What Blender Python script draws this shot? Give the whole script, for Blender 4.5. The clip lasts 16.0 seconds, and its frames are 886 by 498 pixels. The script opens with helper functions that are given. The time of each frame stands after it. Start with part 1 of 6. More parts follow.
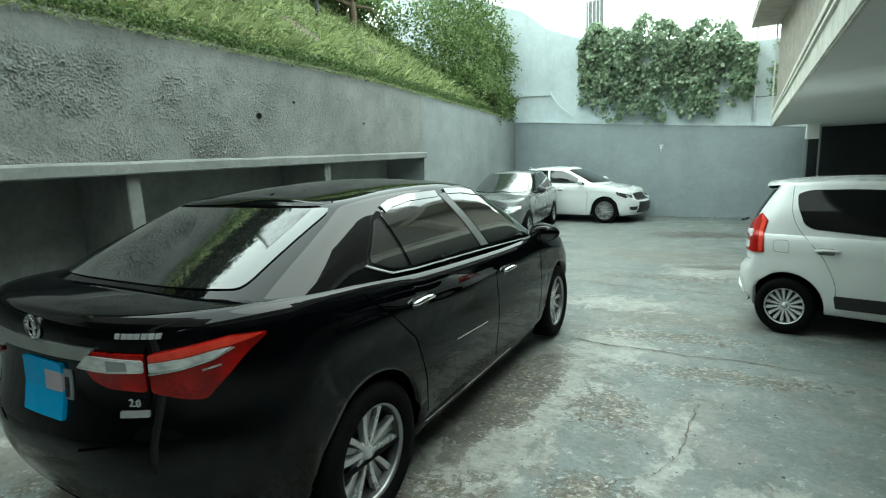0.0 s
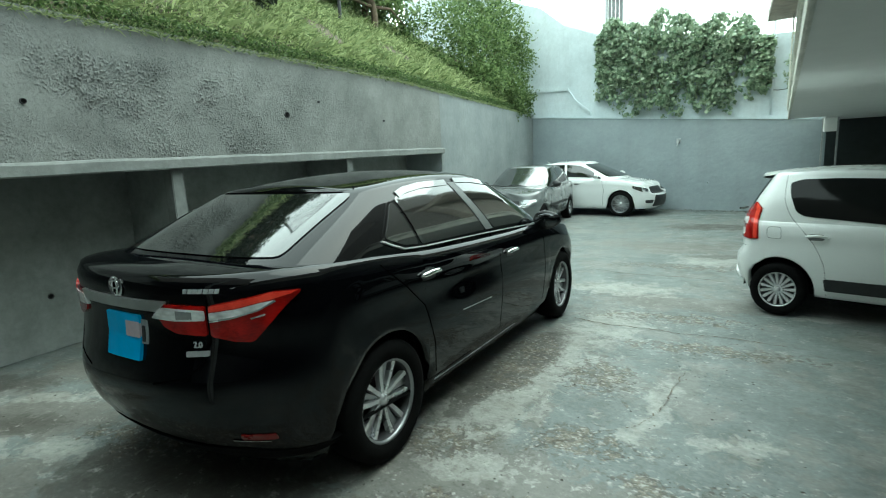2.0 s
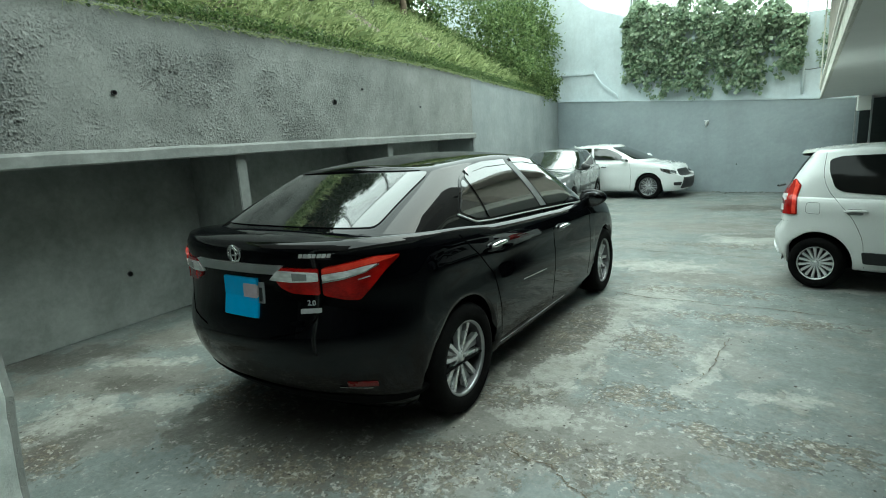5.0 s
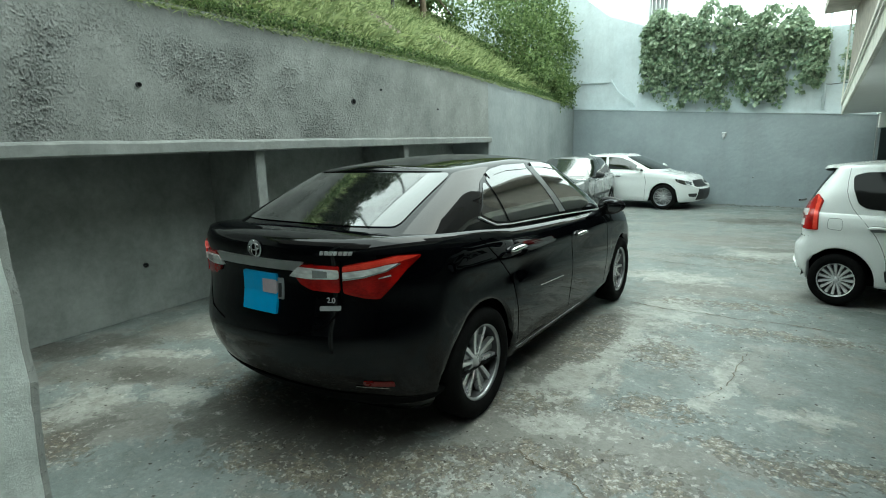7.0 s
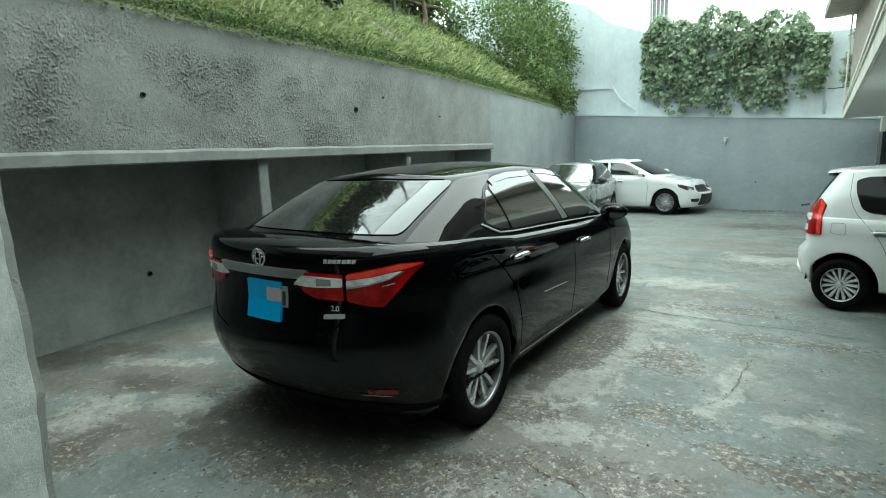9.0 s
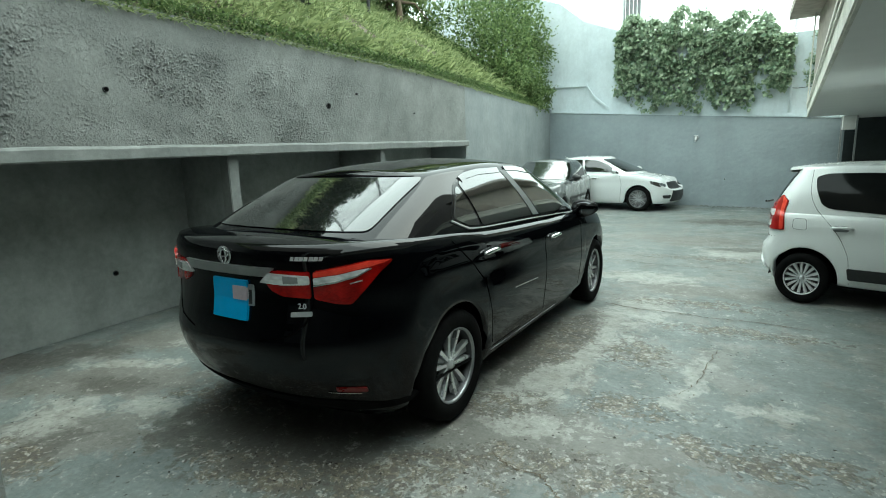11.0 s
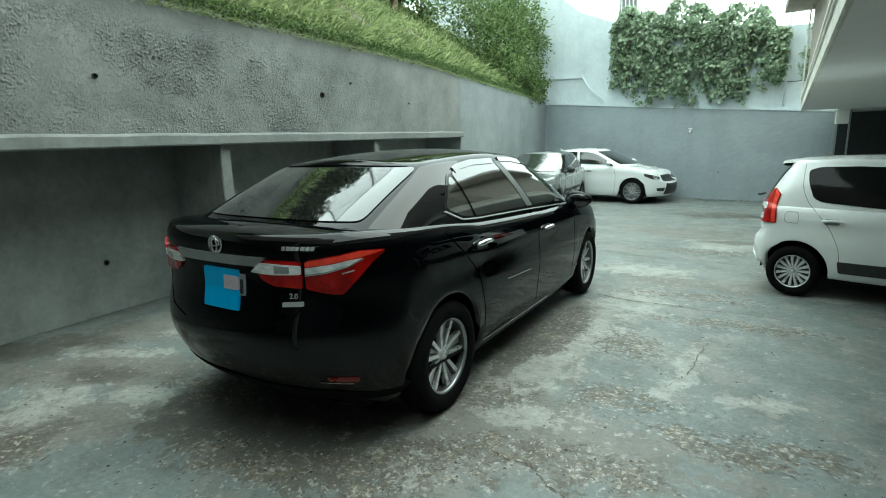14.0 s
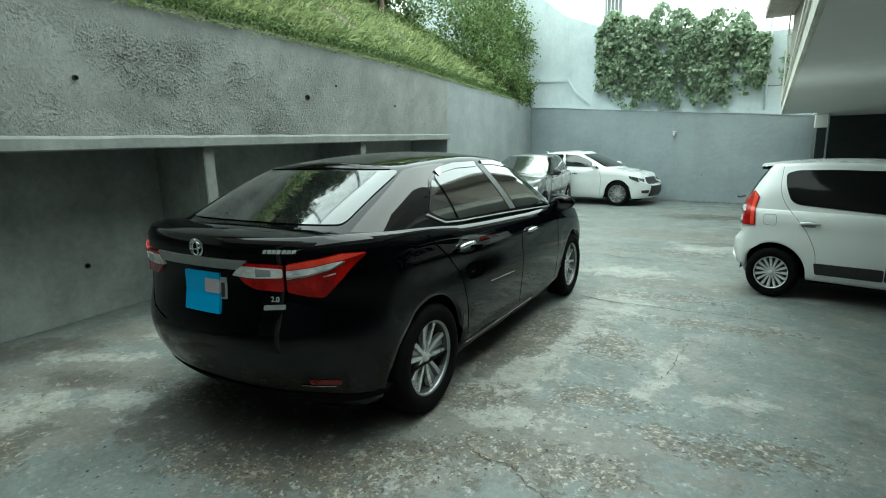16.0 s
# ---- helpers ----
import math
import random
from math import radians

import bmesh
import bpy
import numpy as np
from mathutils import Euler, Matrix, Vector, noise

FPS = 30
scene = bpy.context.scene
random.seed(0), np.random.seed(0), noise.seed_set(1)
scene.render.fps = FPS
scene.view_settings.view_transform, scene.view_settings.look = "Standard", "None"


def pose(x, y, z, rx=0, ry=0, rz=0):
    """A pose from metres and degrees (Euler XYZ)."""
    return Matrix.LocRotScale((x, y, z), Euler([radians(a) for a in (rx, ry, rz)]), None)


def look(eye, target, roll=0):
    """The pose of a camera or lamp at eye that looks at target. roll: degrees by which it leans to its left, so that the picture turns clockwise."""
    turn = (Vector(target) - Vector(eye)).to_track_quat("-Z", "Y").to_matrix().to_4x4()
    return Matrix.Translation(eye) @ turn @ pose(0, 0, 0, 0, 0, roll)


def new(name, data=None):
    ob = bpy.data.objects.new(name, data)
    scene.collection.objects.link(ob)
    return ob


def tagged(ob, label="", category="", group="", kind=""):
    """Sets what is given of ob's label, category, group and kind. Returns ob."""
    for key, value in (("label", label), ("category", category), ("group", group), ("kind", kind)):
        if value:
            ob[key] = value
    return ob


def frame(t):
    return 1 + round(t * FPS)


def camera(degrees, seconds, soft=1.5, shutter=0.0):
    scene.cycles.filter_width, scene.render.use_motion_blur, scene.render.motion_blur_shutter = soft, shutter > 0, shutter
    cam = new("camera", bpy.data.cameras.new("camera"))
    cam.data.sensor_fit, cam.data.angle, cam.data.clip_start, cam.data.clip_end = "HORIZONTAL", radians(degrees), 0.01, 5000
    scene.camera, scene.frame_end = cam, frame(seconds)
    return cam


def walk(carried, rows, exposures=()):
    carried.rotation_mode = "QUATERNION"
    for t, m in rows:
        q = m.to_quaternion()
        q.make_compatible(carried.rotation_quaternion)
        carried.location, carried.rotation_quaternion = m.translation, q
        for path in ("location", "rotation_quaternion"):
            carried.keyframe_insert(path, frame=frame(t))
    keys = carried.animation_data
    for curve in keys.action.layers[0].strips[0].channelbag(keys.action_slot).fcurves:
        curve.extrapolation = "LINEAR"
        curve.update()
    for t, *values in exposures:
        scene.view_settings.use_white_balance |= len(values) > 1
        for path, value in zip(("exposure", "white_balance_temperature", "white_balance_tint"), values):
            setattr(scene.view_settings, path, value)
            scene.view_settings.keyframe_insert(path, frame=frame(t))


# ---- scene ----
cam = camera(82.11, 16.0, soft=1.0, shutter=0.4)
# seconds, eye x y z, yaw, pitch, roll
ROWS = [
    (0, 2.163, -1.615, 1.542, 28.95, -9.31, 2.12),
    (0.5, 2.183, -1.622, 1.529, 30.64, -9.71, 4.63),
    (1, 2.227, -1.733, 1.494, 33.07, -12.88, 1.36),
    (1.5, 2.311, -1.817, 1.525, 32.44, -10.1, 3.62),
    (2, 2.433, -1.915, 1.508, 31.39, -9.58, 2.53),
    (2.5, 2.587, -2.032, 1.521, 26.72, -12.74, 5.03),
    (3, 2.472, -2.083, 1.501, 32.07, -10.48, 5.2),
    (3.5, 2.369, -2.267, 1.494, 33.95, -10.85, 3.57),
    (6, 2.318, -2.322, 1.478, 32.62, -10.76, 2.96),
    (6.5, 2.305, -2.325, 1.481, 32.85, -10.05, 2.27),
    (7, 2.26, -2.341, 1.475, 34.5, -10.48, 1.43),
    (7.5, 2.248, -2.342, 1.476, 34.42, -10.18, 1.65),
    (8, 2.257, -2.347, 1.478, 34.77, -9.61, 1.7),
    (8.5, 2.26, -2.348, 1.479, 34.68, -9.72, 1.56),
    (9, 2.259, -2.347, 1.482, 34.7, -9.76, 1.81),
    (9.5, 2.265, -2.351, 1.482, 34.57, -9.44, 1.46),
    (10, 2.307, -2.326, 1.481, 32.23, -9.77, 2.03),
    (12.5, 2.293, -2.319, 1.473, 32.54, -10.7, 1.34),
    (13, 2.297, -2.315, 1.471, 32.15, -10.87, 1.25),
    (13.5, 2.296, -2.312, 1.469, 32.15, -11.05, 1.04),
    (14, 2.306, -2.312, 1.471, 31.71, -11.11, 1.32),
    (14.5, 2.311, -2.31, 1.473, 31.27, -11.02, 2.12),
    (15, 2.321, -2.307, 1.475, 31.15, -11.01, 1.94),
    (15.5, 2.33, -2.305, 1.478, 30.55, -10.96, 1.9),
    (16, 2.346, -2.312, 1.479, 30.42, -10.93, 1.19),
]
EXPOSURES = [(0.0, 0.0, 5990, -10), (2.5, 0.0, 5850, -12), (6.0, 0.0, 6020, -9), (9.0, 0.0, 6020, -7), (16.0, 0.0, 5960, -10)]
walk(cam, [(t, pose(x, y, z, 90 + pitch, roll, yaw)) for t, x, y, z, yaw, pitch, roll in ROWS], EXPOSURES)

# ---- world and light ----
world = bpy.data.worlds.new("overcast_sky")
scene.world = world
world.use_nodes = True
wn = world.node_tree
sky = wn.nodes.new("ShaderNodeTexSky")
sky.sky_type = "NISHITA"
sky.sun_disc = False
sky.sun_elevation, sky.sun_rotation = radians(58), radians(30)
sky.dust_density, sky.ozone_density = 3.0, 1.0
cloud = wn.nodes.new("ShaderNodeBackground")
cloud.inputs["Color"].default_value, cloud.inputs["Strength"].default_value = (0.97, 1.0, 0.96, 1), 3.5
both = wn.nodes.new("ShaderNodeAddShader")
wn.nodes["Background"].inputs["Strength"].default_value = 0.05
wn.links.new(sky.outputs["Color"], wn.nodes["Background"].inputs["Color"])
wn.links.new(wn.nodes["Background"].outputs["Background"], both.inputs[0])
wn.links.new(cloud.outputs["Background"], both.inputs[1])
wn.links.new(both.outputs["Shader"], wn.nodes["World Output"].inputs["Surface"])
sun = new("sun", bpy.data.lights.new("sun", "SUN"))
sun.data.energy, sun.data.angle, sun.data.color = 2.2, radians(60), (1.0, 0.97, 0.92)
sun.matrix_world = look((0, 0, 30), (Vector((0, 0, 30)) - Vector((math.sin(radians(30)) * math.cos(radians(58)), math.cos(radians(30)) * math.cos(radians(58)), math.sin(radians(58))))))

# ---- materials ----
def material(name):
    m = bpy.data.materials.new(name)
    m.use_nodes = True
    return m, m.node_tree, m.node_tree.nodes["Principled BSDF"]


def node(tree, kind, **inputs):
    n = tree.nodes.new(kind)
    for k, v in inputs.items():
        n.inputs[k.replace("_", " ")].default_value = v
    return n


def noise_ramp(tree, scale, detail, stops, coord=None, rough=0.6, distortion=0.0):
    """A noise texture through a colour ramp; stops: (place, grey or rgb)."""
    tex = node(tree, "ShaderNodeTexNoise", Scale=scale, Detail=detail, Roughness=rough, Distortion=distortion)
    if coord is not None:
        tree.links.new(coord, tex.inputs["Vector"])
    ramp = tree.nodes.new("ShaderNodeValToRGB")
    els = ramp.color_ramp.elements
    while len(els) < len(stops):
        els.new(0.5)
    for el, (p, c) in zip(els, stops):
        el.position = p
        el.color = (c, c, c, 1) if not isinstance(c, tuple) else (*c, 1)
    tree.links.new(tex.outputs["Fac"], ramp.inputs["Fac"])
    return ramp.outputs["Color"], tex.outputs["Fac"]


def mixed(tree, fac, a, b, mode="MIX"):
    n = tree.nodes.new("ShaderNodeMix")
    n.data_type, n.blend_type = "RGBA", mode
    for sock, v in ((n.inputs["Factor"], fac), (n.inputs["A"], a), (n.inputs["B"], b)):
        if hasattr(v, "default_value") or hasattr(v, "links"):
            tree.links.new(v, sock)
        elif isinstance(v, tuple):
            sock.default_value = (*v, 1)
        else:
            sock.default_value = v
    return n.outputs["Result"]


def bumped(tree, bsdf, height, strength, distance):
    b = node(tree, "ShaderNodeBump", Strength=strength, Distance=distance)
    tree.links.new(height, b.inputs["Height"])
    tree.links.new(b.outputs["Normal"], bsdf.inputs["Normal"])
    return b


def coords(tree, what="Object"):
    return tree.nodes.new("ShaderNodeTexCoord").outputs[what]


def plain(name, colour, rough=0.5, metal=0.0, coat=0.0, grain=0.06, scale=30.0, bump=0.0, spec=0.5):
    """A surface of one colour with faint mottling in colour and gloss."""
    m, t, b = material(name)
    lo = tuple(c * (1 - grain) for c in colour)
    hi = tuple(min(1, c * (1 + grain)) for c in colour)
    c, f = noise_ramp(t, scale, 6, [(0.3, lo), (0.7, hi)], coords(t))
    t.links.new(c, b.inputs["Base Color"])
    r, _ = noise_ramp(t, scale * 0.31, 4, [(0.25, max(0.0, rough - 0.08)), (0.75, min(1, rough + 0.1))], coords(t))
    t.links.new(r, b.inputs["Roughness"])
    b.inputs["Metallic"].default_value = metal
    b.inputs["Coat Weight"].default_value = coat
    b.inputs["Coat Roughness"].default_value = 0.03
    b.inputs["Specular IOR Level"].default_value = spec
    if bump:
        bumped(t, b, f, bump, 0.01)
    return m


def car_paint(name, colour, dust, ior=1.5, coat=1.0, spec=0.1):
    m, t, b = material(name)
    flake, _ = noise_ramp(t, 900, 2, [(0.4, tuple(c * 0.9 for c in colour)), (0.75, tuple(min(1, c * 1.12) for c in colour))], coords(t))
    dirt, _ = noise_ramp(t, 2.5, 8, [(0.45, 0.0), (0.8, dust)], coords(t), 0.7)
    c = mixed(t, dirt, flake, (0.30, 0.29, 0.27))
    t.links.new(c, b.inputs["Base Color"])
    r, _ = noise_ramp(t, 4, 8, [(0.3, 0.22), (0.8, 0.36)], coords(t))
    t.links.new(r, b.inputs["Roughness"])
    b.inputs["Coat Weight"].default_value = coat
    b.inputs["Coat Roughness"].default_value = 0.02
    b.inputs["Specular IOR Level"].default_value = spec
    b.inputs["Coat IOR"].default_value = ior
    _, w = noise_ramp(t, 1.7, 2, [(0, 0.0), (1, 1.0)], coords(t))
    bumped(t, b, w, 0.05, 0.01)
    return m


def concrete(name, dark, light, scale=1.0, bump=0.35, rough=0.85, stain=(0.16, 0.16, 0.15), stain_amount=0.35, mottle=1.0):
    """Cement plaster: mottled at two scales, stained by running water, rough."""
    m, t, b = material(name)
    co = coords(t)
    c1, f1 = noise_ramp(t, 1.1 * scale, 10, [(0.32, dark), (0.7, light)], co, 0.68)
    c2, f2 = noise_ramp(t, 22 * scale, 8, [(0.35, 1 - 0.14 * mottle), (0.7, 1 + 0.07 * mottle)], co, 0.7)
    c3, _ = noise_ramp(t, 4.5 * scale, 10, [(0.35, 1 - 0.18 * mottle), (0.65, 1 + 0.08 * mottle)], co, 0.72, 0.4)
    c1 = mixed(t, 1.0, c1, c3, "MULTIPLY")
    c = mixed(t, 1.0, c1, c2, "MULTIPLY")
    mp = t.nodes.new("ShaderNodeMapping")
    mp.inputs["Scale"].default_value = (2.2, 2.2, 0.25)
    t.links.new(co, mp.inputs["Vector"])
    s, _ = noise_ramp(t, 1.6 * scale, 8, [(0.5, 0.0), (0.78, stain_amount)], mp.outputs["Vector"], 0.7)
    c = mixed(t, s, c, stain)
    t.links.new(c, b.inputs["Base Color"])
    b.inputs["Roughness"].default_value = rough
    _, h = noise_ramp(t, 60 * scale, 8, [(0, 0.0), (1, 1.0)], co, 0.75)
    bumped(t, b, h, bump, 0.012)
    return m


def spread(tree, co, blobs, rough_scale, amount, stops, seed=0.0):
    """Uneven patches: blobs (x, y, half width, half depth, turn) whose rims are broken up by noise, through a ramp."""
    total = None
    for x, y, rx, ry, turn in blobs:
        mp = tree.nodes.new("ShaderNodeMapping")
        mp.vector_type = "TEXTURE"
        mp.inputs["Location"].default_value = (x, y, 0)
        mp.inputs["Rotation"].default_value = (0, 0, turn)
        mp.inputs["Scale"].default_value = (rx, ry, 1)
        tree.links.new(co, mp.inputs["Vector"])
        size = tree.nodes.new("ShaderNodeVectorMath")
        size.operation = "LENGTH"
        tree.links.new(mp.outputs["Vector"], size.inputs[0])
        if total is None:
            total = size.outputs["Value"]
            continue
        least = tree.nodes.new("ShaderNodeMath")
        least.operation = "MINIMUM"
        tree.links.new(total, least.inputs[0])
        tree.links.new(size.outputs["Value"], least.inputs[1])
        total = least.outputs["Value"]
    tex = node(tree, "ShaderNodeTexNoise", Scale=rough_scale, Detail=12.0, Roughness=0.72, Distortion=0.3)
    shift = tree.nodes.new("ShaderNodeMapping")
    shift.inputs["Location"].default_value = (seed, seed * 0.7, seed)
    tree.links.new(co, shift.inputs["Vector"])
    tree.links.new(shift.outputs["Vector"], tex.inputs["Vector"])
    sub = tree.nodes.new("ShaderNodeMath")
    sub.operation = "MULTIPLY_ADD"
    tree.links.new(tex.outputs["Fac"], sub.inputs[0])
    sub.inputs[1].default_value = amount
    near = tree.nodes.new("ShaderNodeMath")
    near.operation = "MULTIPLY_ADD"
    tree.links.new(total, near.inputs[0])
    near.inputs[1].default_value, near.inputs[2].default_value = -0.5, 1.0 - amount * 0.5
    near.use_clamp = False
    tree.links.new(near.outputs["Value"], sub.inputs[2])
    ramp = tree.nodes.new("ShaderNodeValToRGB")
    els = ramp.color_ramp.elements
    while len(els) < len(stops):
        els.new(0.5)
    for el, (p, c) in zip(els, stops):
        el.position, el.color = p, (c, c, c, 1)
    tree.links.new(sub.outputs["Value"], ramp.inputs["Fac"])
    return ramp.outputs["Color"]


PALE = [(-1.25, -1.14, 0.22, 0.26, 0.6), (-0.94, -0.86, 0.2, 0.12, 0.5), (-1.75, -0.5, 0.40, 0.08, 0.45), (-1.83, 0.2, 0.15, 0.3, 0.0), (1.05, 0.75, 0.3, 0.5, -0.4),
        (1.25, 1.6, 0.22, 0.8, -0.1), (1.97, 1.2, 0.10, 0.45, -0.1), (2.45, 0.95, 0.2, 0.12, 0.4), (1.28, 0.15, 0.3, 0.14, 0.3), (1.4, 2.6, 0.3, 0.5, 0.0), (1.2, 4.0, 0.5, 0.3, 0.1), (0.9, -0.6, 0.35, 0.1, 0.2), (2.0, 6.0, 0.5, 0.5, 0.1), (2.95, 3.45, 0.30, 0.07, 0.2)]
BROWN = [(1.28, -0.25, 0.22, 0.12, 0.3), (1.65, -0.16, 0.28, 0.13, 0.0), (2.24, 0.30, 0.26, 0.10, -0.1), (1.0, 0.28, 0.22, 0.12, 0.5), (1.72, 0.58, 0.22, 0.13, 0.4), (0.8, -0.75, 0.3, 0.14, 0.1), (1.05, -0.48, 0.22, 0.1, 0.2),
         (0.3, -0.92, 0.35, 0.13, 0.1), (2.6, 0.45, 0.2, 0.09, 0.0), (-0.55, -0.5, 0.3, 0.12, 0.3), (1.55, 1.5, 0.2, 0.25, 0.2), (1.0, 1.5, 0.14, 0.5, 0.0), (2.0, -0.7, 0.4, 0.14, 0.1), (2.2, 2.3, 0.5, 0.1, 0.1), (1.8, 3.0, 0.5, 0.12, 0.1), (1.5, 5.4, 0.6, 0.15, 0.1), (-0.95, -1.5, 0.25, 0.1, 0.1)]
WORN = [(-1.6, -0.75, 0.65, 0.34, 0.5), (-0.95, -1.2, 0.5, 0.26, 0.4), (-2.1, -0.1, 0.4, 0.2, 0.3), (1.0, 1.2, 0.35, 1.2, 0.0), (1.3, 0.0, 0.9, 0.35, 0.1), (1.9, 3.6, 0.9, 0.3, 0.1), (1.4, 7.0, 0.9, 0.5, 0.1)]
# damp stains, plus car shade painted along the sedan's side and tail
DAMP_AND_SHADE = [(-0.5, -0.82, 0.14, 0.30, 0.5), (-0.22, -0.78, 0.22, 0.3, 0.3), (-2.25, -0.5, 0.3, 0.14, 0.4), (-1.46, -0.74, 0.3, 0.12, 0.4), (-2.5, -0.85, 0.3, 0.2, 0.4), (1.02, 1.6, 0.10, 0.7, 0.0), (0.95, 0.9, 0.1, 0.4, 0.0),
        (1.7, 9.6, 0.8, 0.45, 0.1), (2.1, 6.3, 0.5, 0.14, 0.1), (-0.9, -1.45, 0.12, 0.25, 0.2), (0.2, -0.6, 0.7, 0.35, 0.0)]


def floor_material():
    """Worn grey-green floor paint over cement: scuffs to pale cement, brown flaked spots, dark damp patches with the
    sedan's shade painted in.
    """
    m, t, b = material("worn_floor_paint")
    co = coords(t)
    warp = node(t, "ShaderNodeTexNoise", Scale=2.2, Detail=5.0, Roughness=0.6)
    t.links.new(co, warp.inputs["Vector"])
    pull = t.nodes.new("ShaderNodeVectorMath")
    pull.operation = "MULTIPLY_ADD"
    t.links.new(warp.outputs["Color"], pull.inputs[0])
    pull.inputs[1].default_value = (0.36, 0.36, 0.0)
    t.links.new(co, pull.inputs[2])
    back = t.nodes.new("ShaderNodeVectorMath")
    back.operation = "SUBTRACT"
    t.links.new(pull.outputs["Vector"], back.inputs[0])
    back.inputs[1].default_value = (0.18, 0.18, 0.0)
    wp = back.outputs["Vector"]
    paint, _ = noise_ramp(t, 1.3, 10, [(0.3, (0.118, 0.138, 0.134)), (0.7, (0.168, 0.188, 0.182))], co, 0.65)
    scuff, _ = noise_ramp(t, 1.1, 14, [(0.50, 0.0), (0.545, 0.75)], co, 0.75, 0.1)
    c = mixed(t, scuff, paint, (0.184, 0.183, 0.168))
    worn = spread(t, wp, WORN, 4.5, 1.9, [(0.46, 0.0), (0.50, 0.8), (0.7, 0.95)], 5.0)
    c = mixed(t, worn, c, (0.148, 0.144, 0.129))
    pale = spread(t, wp, PALE, 6.5, 2.3, [(0.475, 0.0), (0.515, 0.5), (0.75, 0.85)], 3.0)
    holes, _ = noise_ramp(t, 9.0, 12, [(0.40, 0.25), (0.50, 1.0)], co, 0.8)
    pale = mixed(t, 1.0, pale, holes, "MULTIPLY")
    c = mixed(t, pale, c, (0.31, 0.31, 0.285))
    damp_shade = spread(t, wp, DAMP_AND_SHADE, 6.0, 1.6, [(0.43, 0.0), (0.48, 0.65), (0.7, 0.9)], 11.0)
    c = mixed(t, damp_shade, c, (0.08, 0.076, 0.066))
    field = spread(t, wp, BROWN, 8.0, 3.2, [(0.47, 0.0), (0.52, 0.9)], 7.0)
    rim = spread(t, wp, BROWN, 8.0, 3.2, [(0.38, 0.0), (0.48, 0.9)], 7.0)
    grit, _ = noise_ramp(t, 38.0, 8, [(0.38, (0.05, 0.044, 0.034)), (0.50, (0.13, 0.112, 0.08)), (0.60, (0.205, 0.185, 0.145)), (0.66, (0.55, 0.54, 0.50))], co, 0.75)
    broken, _ = noise_ramp(t, 7.0, 12, [(0.47, 0.0), (0.505, 1.0)], co, 0.78)
    field = mixed(t, 1.0, field, broken, "MULTIPLY")
    c = mixed(t, field, c, grit)
    edge, _ = noise_ramp(t, 7.0, 12, [(0.455, 0.0), (0.485, 1.0), (0.515, 0.0)], co, 0.78)
    rim = mixed(t, 1.0, rim, edge, "MULTIPLY")
    c = mixed(t, rim, c, (0.07, 0.062, 0.052))
    chip, chip_h = noise_ramp(t, 7.0, 14, [(0.565, 0.0), (0.59, 0.75)], co, 0.88, 0.1)
    c = mixed(t, chip, c, (0.40, 0.395, 0.365))
    pits, _ = noise_ramp(t, 11.0, 12, [(0.60, 0.0), (0.62, 0.85)], wp, 0.84, 0.3)
    c = mixed(t, pits, c, (0.07, 0.065, 0.055))
    mott, _ = noise_ramp(t, 3.2, 12, [(0.36, (0.74, 0.72, 0.68)), (0.50, (1.0, 1.0, 1.0)), (0.64, (1.16, 1.16, 1.14))], wp, 0.78)
    c = mixed(t, 1.0, c, mott, "MULTIPLY")
    fleck, _ = noise_ramp(t, 15.0, 12, [(0.34, (0.84, 0.82, 0.79)), (0.45, (1.0, 1.0, 1.0)), (0.56, (1.0, 1.0, 1.0)), (0.66, (1.18, 1.18, 1.16))], co, 0.85)
    c = mixed(t, 1.0, c, fleck, "MULTIPLY")
    zone = spread(t, wp, BROWN, 3.0, 1.2, [(0.12, 0.15), (0.40, 1.0)], 7.0)
    for scale, place, tone in ((24.0, wp, (0.06, 0.055, 0.045)), (31.0, co, (0.36, 0.355, 0.325)), (13.0, co, (0.09, 0.08, 0.066))):
        speck, _ = noise_ramp(t, scale, 5, [(0.585, 0.0), (0.605, 0.9 if tone[0] < 0.2 else 0.75)], place, 0.62)
        c = mixed(t, mixed(t, 1.0, speck, zone, "MULTIPLY"), c, tone)
    grime, _ = noise_ramp(t, 30, 8, [(0.3, 0.80), (0.7, 1.12)], co, 0.75)
    c = mixed(t, 1.0, c, grime, "MULTIPLY")
    t.links.new(c, b.inputs["Base Color"])
    r, _ = noise_ramp(t, 1.4, 8, [(0.35, 0.38), (0.65, 0.72)], co, 0.7)
    t.links.new(r, b.inputs["Roughness"])
    _, h = noise_ramp(t, 24, 10, [(0, 0.0), (1, 1.0)], co, 0.75)
    low = mixed(t, field, h, (0.1, 0.1, 0.1))
    bumped(t, b, low, 0.4, 0.008)
    return m


